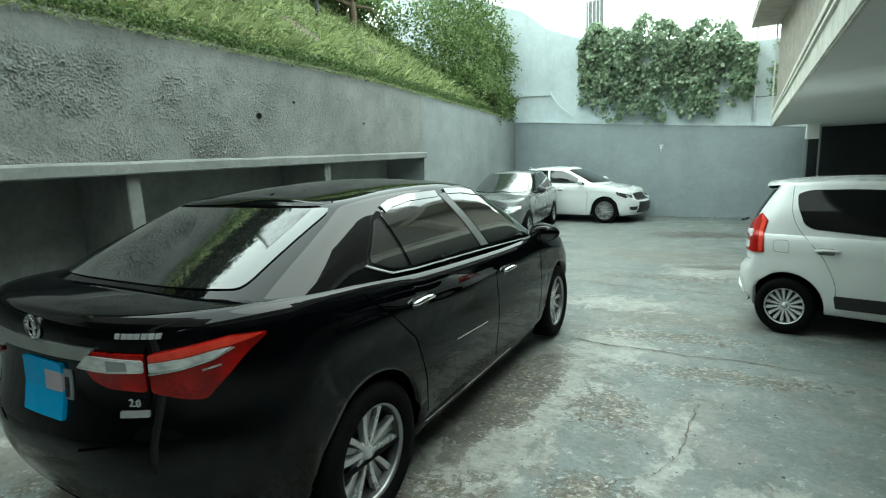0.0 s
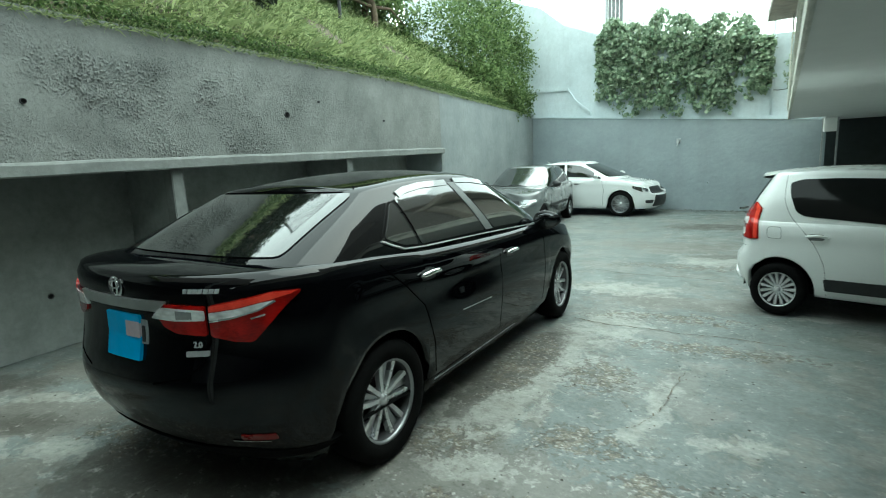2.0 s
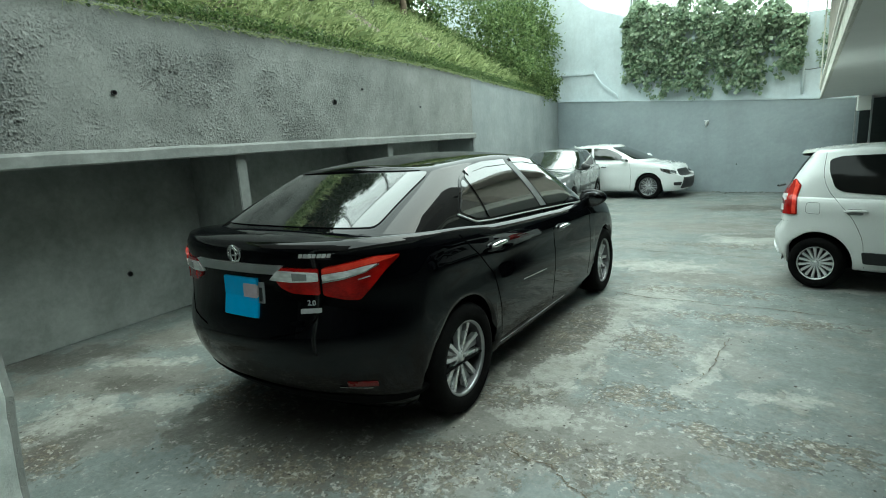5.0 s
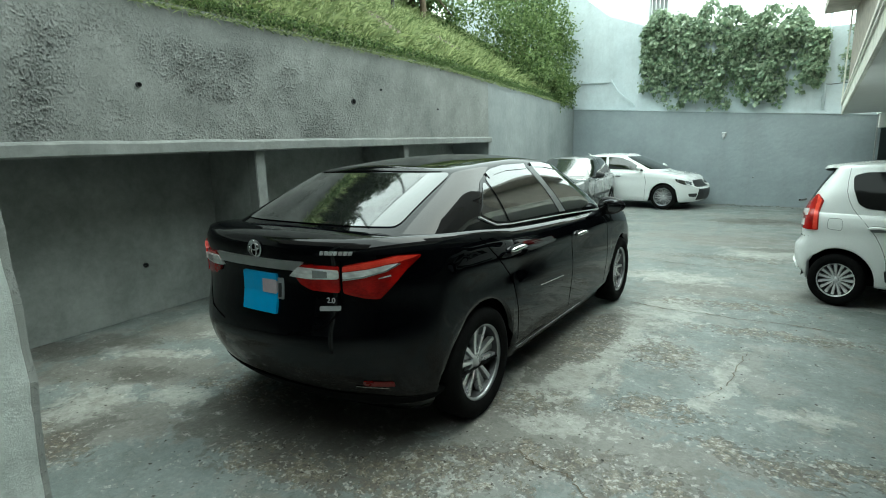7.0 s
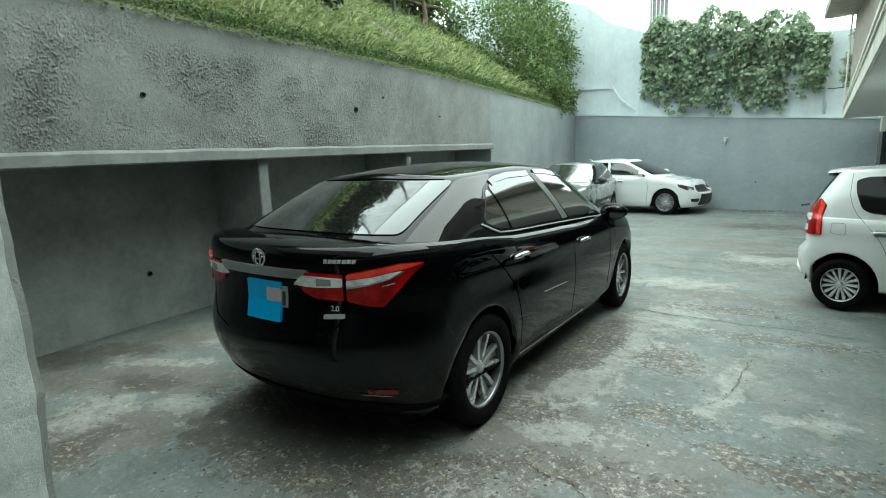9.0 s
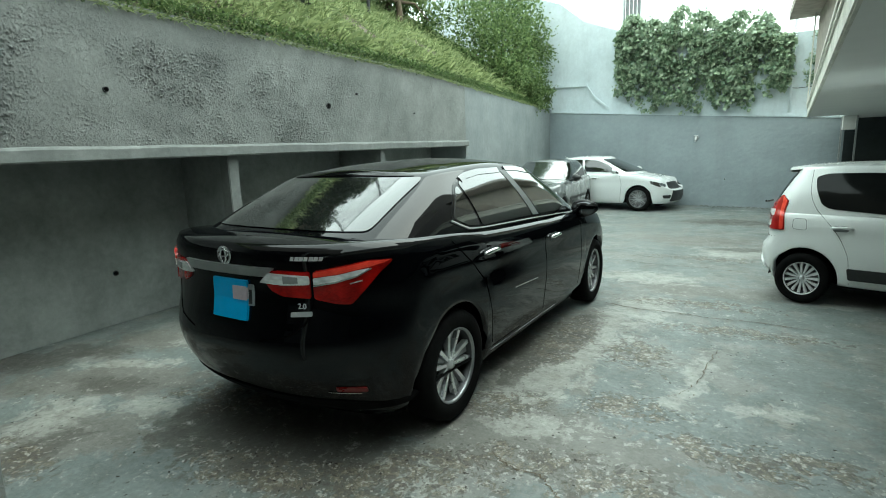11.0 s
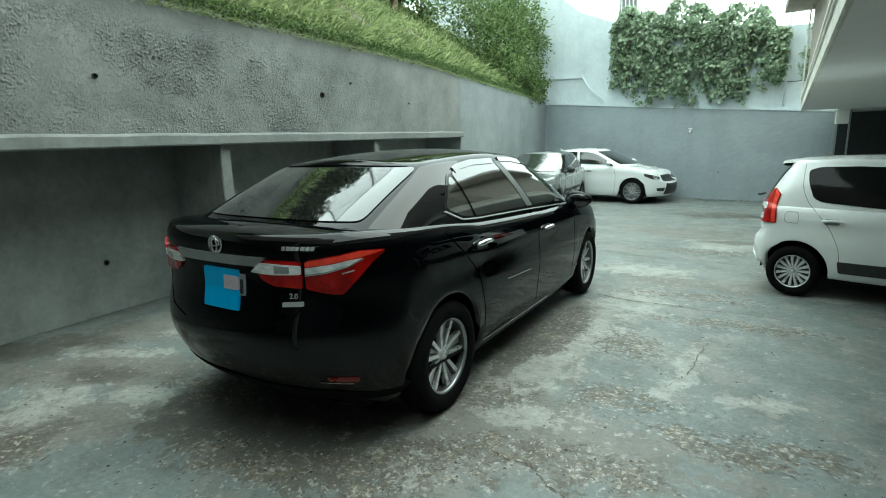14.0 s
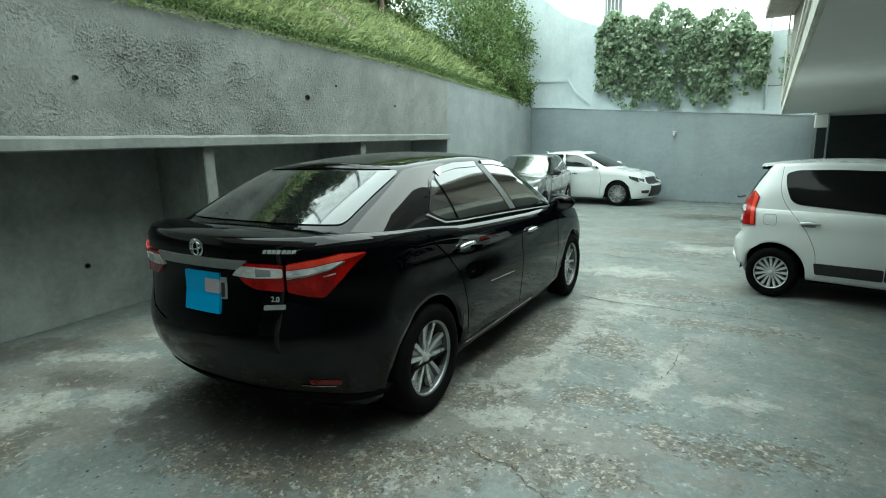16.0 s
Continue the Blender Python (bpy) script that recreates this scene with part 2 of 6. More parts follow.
def leaf_material(name, dark, light, rough=0.45, spec=0.2):
    m, t, b = material(name)
    geo = t.nodes.new("ShaderNodeNewGeometry")
    ramp = t.nodes.new("ShaderNodeValToRGB")
    ramp.color_ramp.elements[0].color = (*dark, 1)
    ramp.color_ramp.elements[1].color = (*light, 1)
    t.links.new(geo.outputs["Random Per Island"], ramp.inputs["Fac"])
    t.links.new(ramp.outputs["Color"], b.inputs["Base Color"])
    b.inputs["Roughness"].default_value = rough
    tr = t.nodes.new("ShaderNodeBsdfTranslucent")
    t.links.new(ramp.outputs["Color"], tr.inputs["Color"])
    mix = t.nodes.new("ShaderNodeMixShader")
    mix.inputs["Fac"].default_value = 0.3
    t.links.new(b.outputs["BSDF"], mix.inputs[1])
    t.links.new(tr.outputs["BSDF"], mix.inputs[2])
    t.links.new(mix.outputs["Shader"], t.nodes["Material Output"].inputs["Surface"])
    b.inputs["Specular IOR Level"].default_value = spec
    return m


M_FLOOR = floor_material()
M_ROUGH = concrete("rough_cement_render", (0.168, 0.177, 0.169), (0.255, 0.264, 0.253), bump=0.4, stain=(0.17, 0.175, 0.165), stain_amount=0.45, mottle=0.7)


def crumble(mat):
    """Adds sharp crumbs in uneven patches to a cement surface."""
    t = mat.node_tree
    b = t.nodes["Principled BSDF"]
    co = coords(t)
    crumb, _ = noise_ramp(t, 42.0, 6, [(0.50, 0.0), (0.66, 1.0)], co, 0.65, 0.6)
    where, _ = noise_ramp(t, 2.6, 8, [(0.44, 0.04), (0.60, 1.0)], co, 0.7)
    h = mixed(t, 1.0, crumb, where, "MULTIPLY")
    fine = bumped(t, b, h, 0.7, 0.010)
    t.links.new([n for n in t.nodes if n.type == "BUMP" and n != fine][0].outputs["Normal"], fine.inputs["Normal"])


crumble(M_ROUGH)
M_RENDER = concrete("painted_cement_render", (0.272, 0.312, 0.33), (0.328, 0.37, 0.388), scale=0.6, bump=0.12, stain_amount=0.2, mottle=0.4)
M_FAR = concrete("grey_blue_render", (0.20, 0.222, 0.226), (0.295, 0.32, 0.325), scale=0.6, bump=0.2, stain_amount=0.3, mottle=0.6)
M_UPPER = concrete("pale_blue_render", (0.55, 0.62, 0.65), (0.68, 0.74, 0.77), scale=0.5, bump=0.12, stain_amount=0.2, mottle=0.5)
M_INNER = concrete("grey_niche_render", (0.205, 0.222, 0.212), (0.29, 0.305, 0.294), scale=0.7, bump=0.2)
M_LEDGE = concrete("smooth_cement_ledge", (0.175, 0.187, 0.18), (0.25, 0.26, 0.25), bump=0.25)
M_WHITE_WALL = concrete("whitewashed_render", (0.70, 0.75, 0.73), (0.82, 0.86, 0.84), scale=2.0, bump=0.5, stain_amount=0.15)
M_SOFFIT = plain("white_soffit_paint", (0.86, 0.86, 0.835), 0.8, grain=0.025, scale=3.0, bump=0.05)
M_FASCIA = concrete("cream_fascia_paint", (0.80, 0.79, 0.70), (0.88, 0.87, 0.80), scale=1.0, bump=0.15, stain_amount=0.25)
M_HOUSE = concrete("white_house_paint", (0.72, 0.72, 0.70), (0.82, 0.82, 0.80), scale=0.4, bump=0.1, stain_amount=0.1)
M_BROWN = plain("brown_facade", (0.17, 0.155, 0.14), 0.7, grain=0.2, scale=6)
# brown facade and eave lightened to beige: haze put into the colour
M_HAZED_FACADE = plain("hazed_facade", (0.40, 0.36, 0.31), 0.75, grain=0.2, scale=5)
# near-black base stands in for the unlit space under the overhang
M_UNLIT_DEPTH = plain("unlit_interior", (0.05, 0.058, 0.057), 0.8, grain=0.2, scale=4)
M_SOIL = plain("soil", (0.10, 0.08, 0.055), 0.95, grain=0.4, scale=9, bump=0.6)
M_GRASS = leaf_material("grass_blades", (0.10, 0.15, 0.05), (0.50, 0.56, 0.28))
M_CREEPER = leaf_material("creeper_leaves", (0.025, 0.05, 0.015), (0.16, 0.23, 0.08), 0.35)
M_LEAF = leaf_material("bush_leaves", (0.045, 0.085, 0.025), (0.25, 0.33, 0.13))
M_DARKLEAF = leaf_material("dark_leaves", (0.014, 0.021, 0.010), (0.045, 0.058, 0.030))
M_VINE = leaf_material("vine_leaves", (0.13, 0.20, 0.12), (0.46, 0.54, 0.38), 0.25, 0.5)
M_BARK = plain("bark", (0.12, 0.09, 0.06), 0.9, grain=0.3, scale=20, bump=0.5)
M_BLACK_PAINT = car_paint("black_car_paint", (0.0015, 0.0017, 0.0024), 0.0005, 1.45, 0.8, 0.0)
M_WHITE_PAINT = car_paint("white_car_paint", (0.80, 0.82, 0.81), 0.06)
M_SILVER_PAINT = car_paint("silver_car_paint", (0.13, 0.14, 0.14), 0.10)
M_TINT = plain("tinted_glass", (0.006, 0.007, 0.007), 0.02, grain=0.02, spec=0.7, coat=1.0)
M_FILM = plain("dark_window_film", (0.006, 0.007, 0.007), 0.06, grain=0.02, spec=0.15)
M_EDGE_COVER = plain("matt_black_cover", (0.004, 0.004, 0.004), 0.85, grain=0.1, spec=0.08)
M_CLEAR = plain("windscreen_glass", (0.03, 0.035, 0.035), 0.03, grain=0.02, spec=0.7, coat=1.0)
M_CHROME = plain("chrome", (0.80, 0.81, 0.82), 0.10, metal=1.0, grain=0.02)
M_ALLOY = plain("alloy", (0.66, 0.67, 0.68), 0.28, metal=0.55, grain=0.06)
M_LIP = plain("machined_rim_edge", (0.34, 0.35, 0.36), 0.32, metal=0.8, grain=0.1)
M_ALLOY_DARK = plain("dark_alloy", (0.10, 0.10, 0.105), 0.4, metal=0.8, grain=0.1)
M_COVER = plain("silver_wheel_cover", (0.66, 0.67, 0.68), 0.35, metal=0.35, grain=0.06)
M_RUBBER = plain("tyre_rubber", (0.006, 0.006, 0.006), 0.85, grain=0.2, scale=40, bump=0.1, spec=0.06)
M_TRIM = plain("black_plastic_trim", (0.02, 0.021, 0.022), 0.5, grain=0.15)
M_WELL = plain("wheel_well_liner", (0.006, 0.006, 0.006), 0.95, grain=0.2, spec=0.05)
M_RED = plain("red_lamp_lens", (0.46, 0.010, 0.008), 0.08, coat=1.0, grain=0.05)
M_RED_DARK = plain("dark_red_reflector", (0.16, 0.003, 0.003), 0.3, coat=0.2, grain=0.05)
M_LENS = plain("clear_lamp_lens", (0.50, 0.51, 0.51), 0.12, metal=0.55, coat=1.0, grain=0.12, scale=40)
M_LAMP = plain("headlamp_glass", (0.30, 0.32, 0.33), 0.05, metal=0.6, coat=1.0, grain=0.3, scale=25)
M_BLUE = plain("blue_plate", (0.02, 0.36, 0.72), 0.5, grain=0.05)
M_GREY_PLATE = plain("grey_plate", (0.30, 0.32, 0.33), 0.4, grain=0.06)
M_PINK = plain("blurred_plate_patch", (0.50, 0.42, 0.46), 0.5, grain=0.1)
M_METAL = plain("painted_metal", (0.35, 0.36, 0.36), 0.5, metal=0.4, grain=0.15)
M_PILLAR = plain("satin_grey_pillar", (0.16, 0.17, 0.17), 0.35, grain=0.08, spec=0.6)
M_MIRROR = plain("mirror_glass", (0.10, 0.105, 0.11), 0.03, metal=1.0, grain=0.02)


def lamp_red(name, dark, light, lines, facet=0.35):
    """Lamp plastic with fine moulded facets inside."""
    m, t, b = material(name)
    cell = node(t, "ShaderNodeTexVoronoi", Scale=lines)
    mp = t.nodes.new("ShaderNodeMapping")
    mp.inputs["Scale"].default_value = (0.55, 0.55, 1.6)
    t.links.new(coords(t), mp.inputs["Vector"])
    t.links.new(mp.outputs["Vector"], cell.inputs["Vector"])
    c, _ = noise_ramp(t, 9.0, 4, [(0.35, dark), (0.65, light)], coords(t), 0.6)
    c = mixed(t, facet, c, mixed(t, cell.outputs["Distance"], light, dark))
    t.links.new(c, b.inputs["Base Color"])
    b.inputs["Roughness"].default_value = 0.25
    b.inputs["Coat Weight"].default_value = 0.45
    b.inputs["Specular IOR Level"].default_value = 0.3
    b.inputs["Coat Roughness"].default_value = 0.03
    return m


M_RED_DEEP = lamp_red("deep_red_lamp", (0.14, 0.001, 0.001), (0.46, 0.006, 0.005), 120.0)
M_RED_LED = lamp_red("bright_red_lamp", (0.62, 0.020, 0.012), (0.92, 0.10, 0.06), 160.0)
M_LENS_CELL = lamp_red("faceted_clear_lens", (0.34, 0.35, 0.35), (0.94, 0.95, 0.94), 45.0, 0.5)
M_GAP = plain("panel_gap_shadow", (0.002, 0.002, 0.002), 0.95, grain=0.02, spec=0.0)
M_BAR = plain("satin_chrome", (0.78, 0.79, 0.79), 0.33, metal=1.0, grain=0.10, scale=7)
M_PIT = plain("dark_dirt_in_pits", (0.045, 0.04, 0.033), 0.95, grain=0.4, scale=40)
M_PALE_PATCH = concrete("bare_pale_cement", (0.30, 0.30, 0.28), (0.42, 0.42, 0.39), scale=4.0, bump=0.3, rough=0.8, stain=(0.14, 0.125, 0.10), stain_amount=0.5)

# ---- mesh helpers ----
from mathutils.bvhtree import BVHTree


def part(name, bm, mat, parent=None, label="", smooth=False):
    """Links a bmesh as one mesh object under a thing or a part."""
    me = bpy.data.meshes.new(name)
    if smooth:
        for f in bm.faces:
            f.smooth = True
    bm.to_mesh(me)
    bm.free()
    me.materials.append(mat)
    ob = new(name, me)
    if parent is not None:
        ob.parent = parent
    if label:
        tagged(ob, label)
    return ob


def thing(name, label, category, at=None, group="", kind=""):
    ob = new(name)
    ob.empty_display_size = 0.2
    if at is not None:
        ob.matrix_basis = at
    return tagged(ob, label, category, group, kind)


def box(bm, lo, hi, bevel=0.0, segments=1):
    lo, hi = Vector(lo), Vector(hi)
    made = bmesh.ops.create_cube(bm, size=1.0)["verts"]
    for v in made:
        v.co = Vector(((lo[i] + hi[i]) / 2 + v.co[i] * (hi[i] - lo[i]) for i in range(3)))
    if bevel:
        edges = {e for v in made for e in v.link_edges}
        bmesh.ops.bevel(bm, geom=list(edges), offset=bevel, segments=segments, affect="EDGES", profile=0.5)
    return bm


def boxed(lo, hi, bevel=0.0, segments=1):
    return box(bmesh.new(), lo, hi, bevel, segments)


def lathe(bm, profile, axis_x=0.0, steps=40, closed=False):
    """Turns (radius, x) pairs round the x axis."""
    rings = []
    for k in range(steps):
        a = 2 * math.pi * k / steps
        rings.append([bm.verts.new((axis_x + x, r * math.cos(a), r * math.sin(a))) for r, x in profile])
    n = len(profile)
    for k in range(steps):
        p, q = rings[k], rings[(k + 1) % steps]
        for j in range(n if closed else n - 1):
            bm.faces.new((p[j], p[(j + 1) % n], q[(j + 1) % n], q[j]))
    return bm


def tube(bm, pts, r, sides=8):
    """A round bar along points; r: one radius or one for each point."""
    pts = [Vector(p) for p in pts]
    rs = r if isinstance(r, (list, tuple)) else [r] * len(pts)
    rings = []
    for i, p in enumerate(pts):
        d = (pts[min(i + 1, len(pts) - 1)] - pts[max(i - 1, 0)]).normalized()
        a = d.cross(Vector((0, 0, 1)) if abs(d.z) < 0.9 else Vector((1, 0, 0))).normalized()
        b = d.cross(a)
        rings.append([bm.verts.new(p + rs[i] * (math.cos(2 * math.pi * k / sides) * a + math.sin(2 * math.pi * k / sides) * b)) for k in range(sides)])
    for p, q in zip(rings, rings[1:]):
        for k in range(sides):
            bm.faces.new((p[k], p[(k + 1) % sides], q[(k + 1) % sides], q[k]))
    bm.faces.new(rings[0][::-1])
    bm.faces.new(rings[-1])
    return bm


def grid_surface(bm, point, nu, nv):
    """point(i, j) gives the places of a grid of nu x nv corners."""
    vs = [[bm.verts.new(point(i, j)) for j in range(nv)] for i in range(nu)]
    for i in range(nu - 1):
        for j in range(nv - 1):
            bm.faces.new((vs[i][j], vs[i + 1][j], vs[i + 1][j + 1], vs[i][j + 1]))
    return bm


def ease(table, x):
    """Smooth curve through (x, value) pairs."""
    if x <= table[0][0]:
        return table[0][1]
    for i in range(len(table) - 1):
        (a, u), (b, v) = table[i], table[i + 1]
        if x <= b:
            t = (x - a) / (b - a)
            m0 = (v - table[i - 1][1]) / (b - table[i - 1][0]) if i else (v - u) / (b - a)
            m1 = (table[i + 2][1] - u) / (table[i + 2][0] - a) if i + 2 < len(table) else (v - u) / (b - a)
            m0, m1 = m0 * (b - a), m1 * (b - a)
            return (2 * t ** 3 - 3 * t * t + 1) * u + (t ** 3 - 2 * t * t + t) * m0 + (3 * t * t - 2 * t ** 3) * v + (t ** 3 - t * t) * m1
    return table[-1][1]


# ---- cars ----
# In a car's own space x is its right, y its nose, z up; the origin lies under the middle of the rear axle.
def plan_line(yr, yf, w, lr, lf, nr, nf, ys, bow=0.03, corner=14):
    """Right half of a plan outline, from the tail's middle to the nose's middle."""
    pts = []
    for k in range(corner):
        a = math.pi / 2 * k / corner
        pts.append((w * math.sin(a) ** (2 / nr), yr + lr * (1 - math.cos(a) ** (2 / nr))))
    pts += [(w, y) for y in ys]
    for k in range(corner - 1, -1, -1):
        a = math.pi / 2 * k / corner
        pts.append((w * math.sin(a) ** (2 / nf), yf - lf * (1 - math.cos(a) ** (2 / nf))))
    mid, half = (yr + yf) / 2, (yf - yr) / 2
    return [(x * (1 - bow * abs((y - mid) / half) ** 2.5), y) for x, y in pts]


def plan_normals(pts):
    out = []
    for i in range(len(pts)):
        a, b = pts[max(i - 1, 0)], pts[min(i + 1, len(pts) - 1)]
        d = Vector((b[1] - a[1], -(b[0] - a[0])))
        if i in (0, len(pts) - 1):
            d = Vector((0, -1 if i == 0 else 1))
        out.append(d.normalized())
    return out


def half_to_whole(rows):
    """A bmesh from rows of half-section points (x >= 0), mirrored and closed."""
    bm = bmesh.new()
    n, m = len(rows), len(rows[0])
    for side in (1, -1):
        vs = [[bm.verts.new((p[0] * side, p[1], p[2])) for p in row] for row in rows]
        for i in range(n - 1):
            for j in range(m - 1):
                q = (vs[i][j], vs[i + 1][j], vs[i + 1][j + 1], vs[i][j + 1])
                bm.faces.new(q if side == 1 else q[::-1])
    bmesh.ops.remove_doubles(bm, verts=bm.verts, dist=1e-4)
    bmesh.ops.dissolve_degenerate(bm, edges=bm.edges, dist=1e-5)
    bmesh.ops.recalc_face_normals(bm, faces=bm.faces)
    return bm


def car_shell(s):
    """Body and cabin of a car as one smooth skin."""
    wheels = (0.0, s["base"])
    ys, y = [], s["yr"] + s["lr"] + 0.02
    stops = set()
    for c in wheels:
        for k in range(-12, 13):
            stops.add(round(c + s["arch"] * math.sin(math.pi / 2 * k / 12), 4))
    while y < s["yf"] - s["lf"]:
        if not any(abs(y - c) < s["arch"] + 0.03 for c in wheels):
            stops.add(round(y, 4))
        y += 0.07
    ys = sorted(v for v in stops if s["yr"] + s["lr"] < v < s["yf"] - s["lf"])
    plan = plan_line(s["yr"], s["yf"], s["w"], s["lr"], s["lf"], s["nr"], s["nf"], ys, s["bow"])
    norms = plan_normals(plan)
    mid = (s["yr"] + s["yf"]) / 2
    rows = []
    for (x, y), n in zip(plan, norms):
        zt = ease(s["shoulder"], y)
        zb = ease(s["sill"], y)
        if abs(n[0]) > 0.5:
            for c in wheels:
                if abs(y - c) < s["arch"]:
                    zb = max(zb, s["hub"] + math.sqrt(s["arch"] ** 2 - (y - c) ** 2))
        row = []
        end = s["rear"] if y < mid else s["front"]
        R = 22
        for k in range(R + 1):
            z = zb + (zt - zb) * k / R
            zn = z - (zt - s["zref"]) if z > zt - 0.12 else z
            d = n[0] ** 2 * ease(s["side"], zn) + n[1] ** 2 * ease(end, zn)
            row.append((max(0, x - n[0] * d), y - n[1] * d, z))
        row = [(row[0][0] * 0.93, row[0][1] + n[1] * -0.05, row[0][2] + 0.004)] + row
        tx, ty, tz = row[-1]
        yc = min(max(ty, s["yr"] + 0.18), s["yf"] - 0.5)
        zc = ease(s["deck"], yc)
        for k in range(1, 9):
            t = k / 8
            row.append((tx * (1 - t), ty + (yc - ty) * t, tz + (zc - tz) * math.sin(t * math.pi / 2) ** 0.8))
        rows.append(row)
    body = half_to_whole(rows)
    g = s["cabin"]
    side = 48
    B = plan_line(g["b0"], g["b1"], g["wb"], g["lb0"], g["lb1"], g["n0"], g["n1"], [0] * side, 0, 20)
    T = plan_line(g["t0"], g["t1"], g["wt"], g["lt0"], g["lt1"], g["n0"], g["n1"], [0] * side, 0, 20)
    for L, lo, hi in ((B, g["b0"] + g["lb0"], g["b1"] - g["lb1"]), (T, g["t0"] + g["lt0"], g["t1"] - g["lt1"])):
        for k in range(side):
            L[20 + k] = (L[20 + k][0], lo + (hi - lo) * (k + 0.5) / side)
    rows = []
    for (bx, by), (tx, ty) in zip(B, T):
        zb, zt = ease(g["belt"], by), ease(g["edge"], ty)
        row = []
        for k in range(21):
            v = k / 20
            bulge = g["bulge"] * math.sin(math.pi * v)
            sx = 1 if bx > 0 else 0
            f = max(0.0, min(1.0, bx / g["wb"])) ** 2
            endsign = -1 if by < (g["b0"] + g["b1"]) / 2 else 1
            row.append((bx + (tx - bx) * v + bulge * f * sx, by + (ty - by) * v + endsign * bulge * (1 - f), zb + (zt - zb) * v))
        yc = min(max(ty, g["t0"] + 0.12), g["t1"] - 0.12)
        zc = ease(g["roof"], yc)
        for k in range(1, 11):
            t = k / 10
            row.append((tx * (1 - t), ty + (yc - ty) * t, zt + (zc - zt) * math.sin(t * math.pi / 2) ** 0.75))
        rows.append(row)
    top = half_to_whole(rows)
    me = bpy.data.meshes.new("cabin_skin")
    top.to_mesh(me)
    top.free()
    body.from_mesh(me)
    bpy.data.meshes.remove(me)
    return body


VIEWS = {"right": 90, "left": -90, "rear": 0, "front": 180}


def patch(bvh, poly, view, lift=0.003, cell=0.05, skirt=0.012, top=False):
    """A panel with the outline poly, laid on the skin. view: a name or degrees in plan, from which it is looked at (0: from behind, 90: from the right);
    poly: (across, z), where across runs along the plan direction to the viewer's right; from the top it is (x, y)."""
    bm = bmesh.new()
    if top:
        U, V, D = Vector((1, 0, 0)), Vector((0, 1, 0)), Vector((0, 0, -1))
    else:
        a = radians(VIEWS.get(view, view))
        D = Vector((-math.sin(a), math.cos(a), 0))
        U, V = Vector((math.cos(a), math.sin(a), 0)), Vector((0, 0, 1))
    bm.faces.new([bm.verts.new((p[0], p[1], 0)) for p in poly])
    for ax in (0, 1):
        lo, hi = min(p[ax] for p in poly), max(p[ax] for p in poly)
        n = int((hi - lo) / cell)
        for k in range(1, n + 1):
            at = lo + (hi - lo) * k / (n + 1)
            co, no = [0, 0, 0], [0, 0, 0]
            co[ax], no[ax] = at, 1
            bmesh.ops.bisect_plane(bm, geom=bm.verts[:] + bm.edges[:] + bm.faces[:], plane_co=co, plane_no=no)
    bmesh.ops.triangulate(bm, faces=[f for f in bm.faces if len(f.verts) > 4])
    bm.verts.ensure_lookup_table()
    normals = {}
    for v in bm.verts:
        q = U * v.co.x + V * v.co.y
        hit, n, _, _ = bvh.ray_cast(q - D * 6, D)
        if hit is None:
            hit, n, _, _ = bvh.find_nearest(q)
        if n.dot(D) > 0:
            n = -n
        normals[v] = n
        v.co = hit + n * lift
    rim = [e for e in bm.edges if e.is_boundary]
    for e in rim:
        e.smooth = False
    made = bmesh.ops.extrude_edge_only(bm, edges=rim)["geom"]
    for v in [g for g in made if isinstance(g, bmesh.types.BMVert)]:
        _, n, _, _ = bvh.find_nearest(v.co)
        if n.dot(D) > 0:
            n = -n
        v.co -= n * (lift + skirt)
    bmesh.ops.recalc_face_normals(bm, faces=bm.faces)
    return bm


def ribbon(pts, width):
    """The outline of a strip of that width along 2D points."""
    left, right = [], []
    for i, p in enumerate(pts):
        a, b = Vector(pts[max(i - 1, 0)]), Vector(pts[min(i + 1, len(pts) - 1)])
        d = (b - a).normalized()
        n = Vector((-d.y, d.x)) * width / 2
        left.append((p[0] + n.x, p[1] + n.y))
        right.append((p[0] - n.x, p[1] - n.y))
    return left + right[::-1]


def rounded(poly, r=0.02, steps=3):
    """The polygon with its corners cut round."""
    out, n = [], len(poly)
    for i in range(n):
        p, a, b = Vector(poly[i]), Vector(poly[i - 1]), Vector(poly[(i + 1) % n])
        da, db = a - p, b - p
        k = min(r, da.length * 0.45, db.length * 0.45)
        s, e = p + da.normalized() * k, p + db.normalized() * k
        for j in range(steps + 1):
            t = j / steps
            q = s * (1 - t) ** 2 + p * 2 * t * (1 - t) + e * t * t
            out.append((q.x, q.y))
    return out


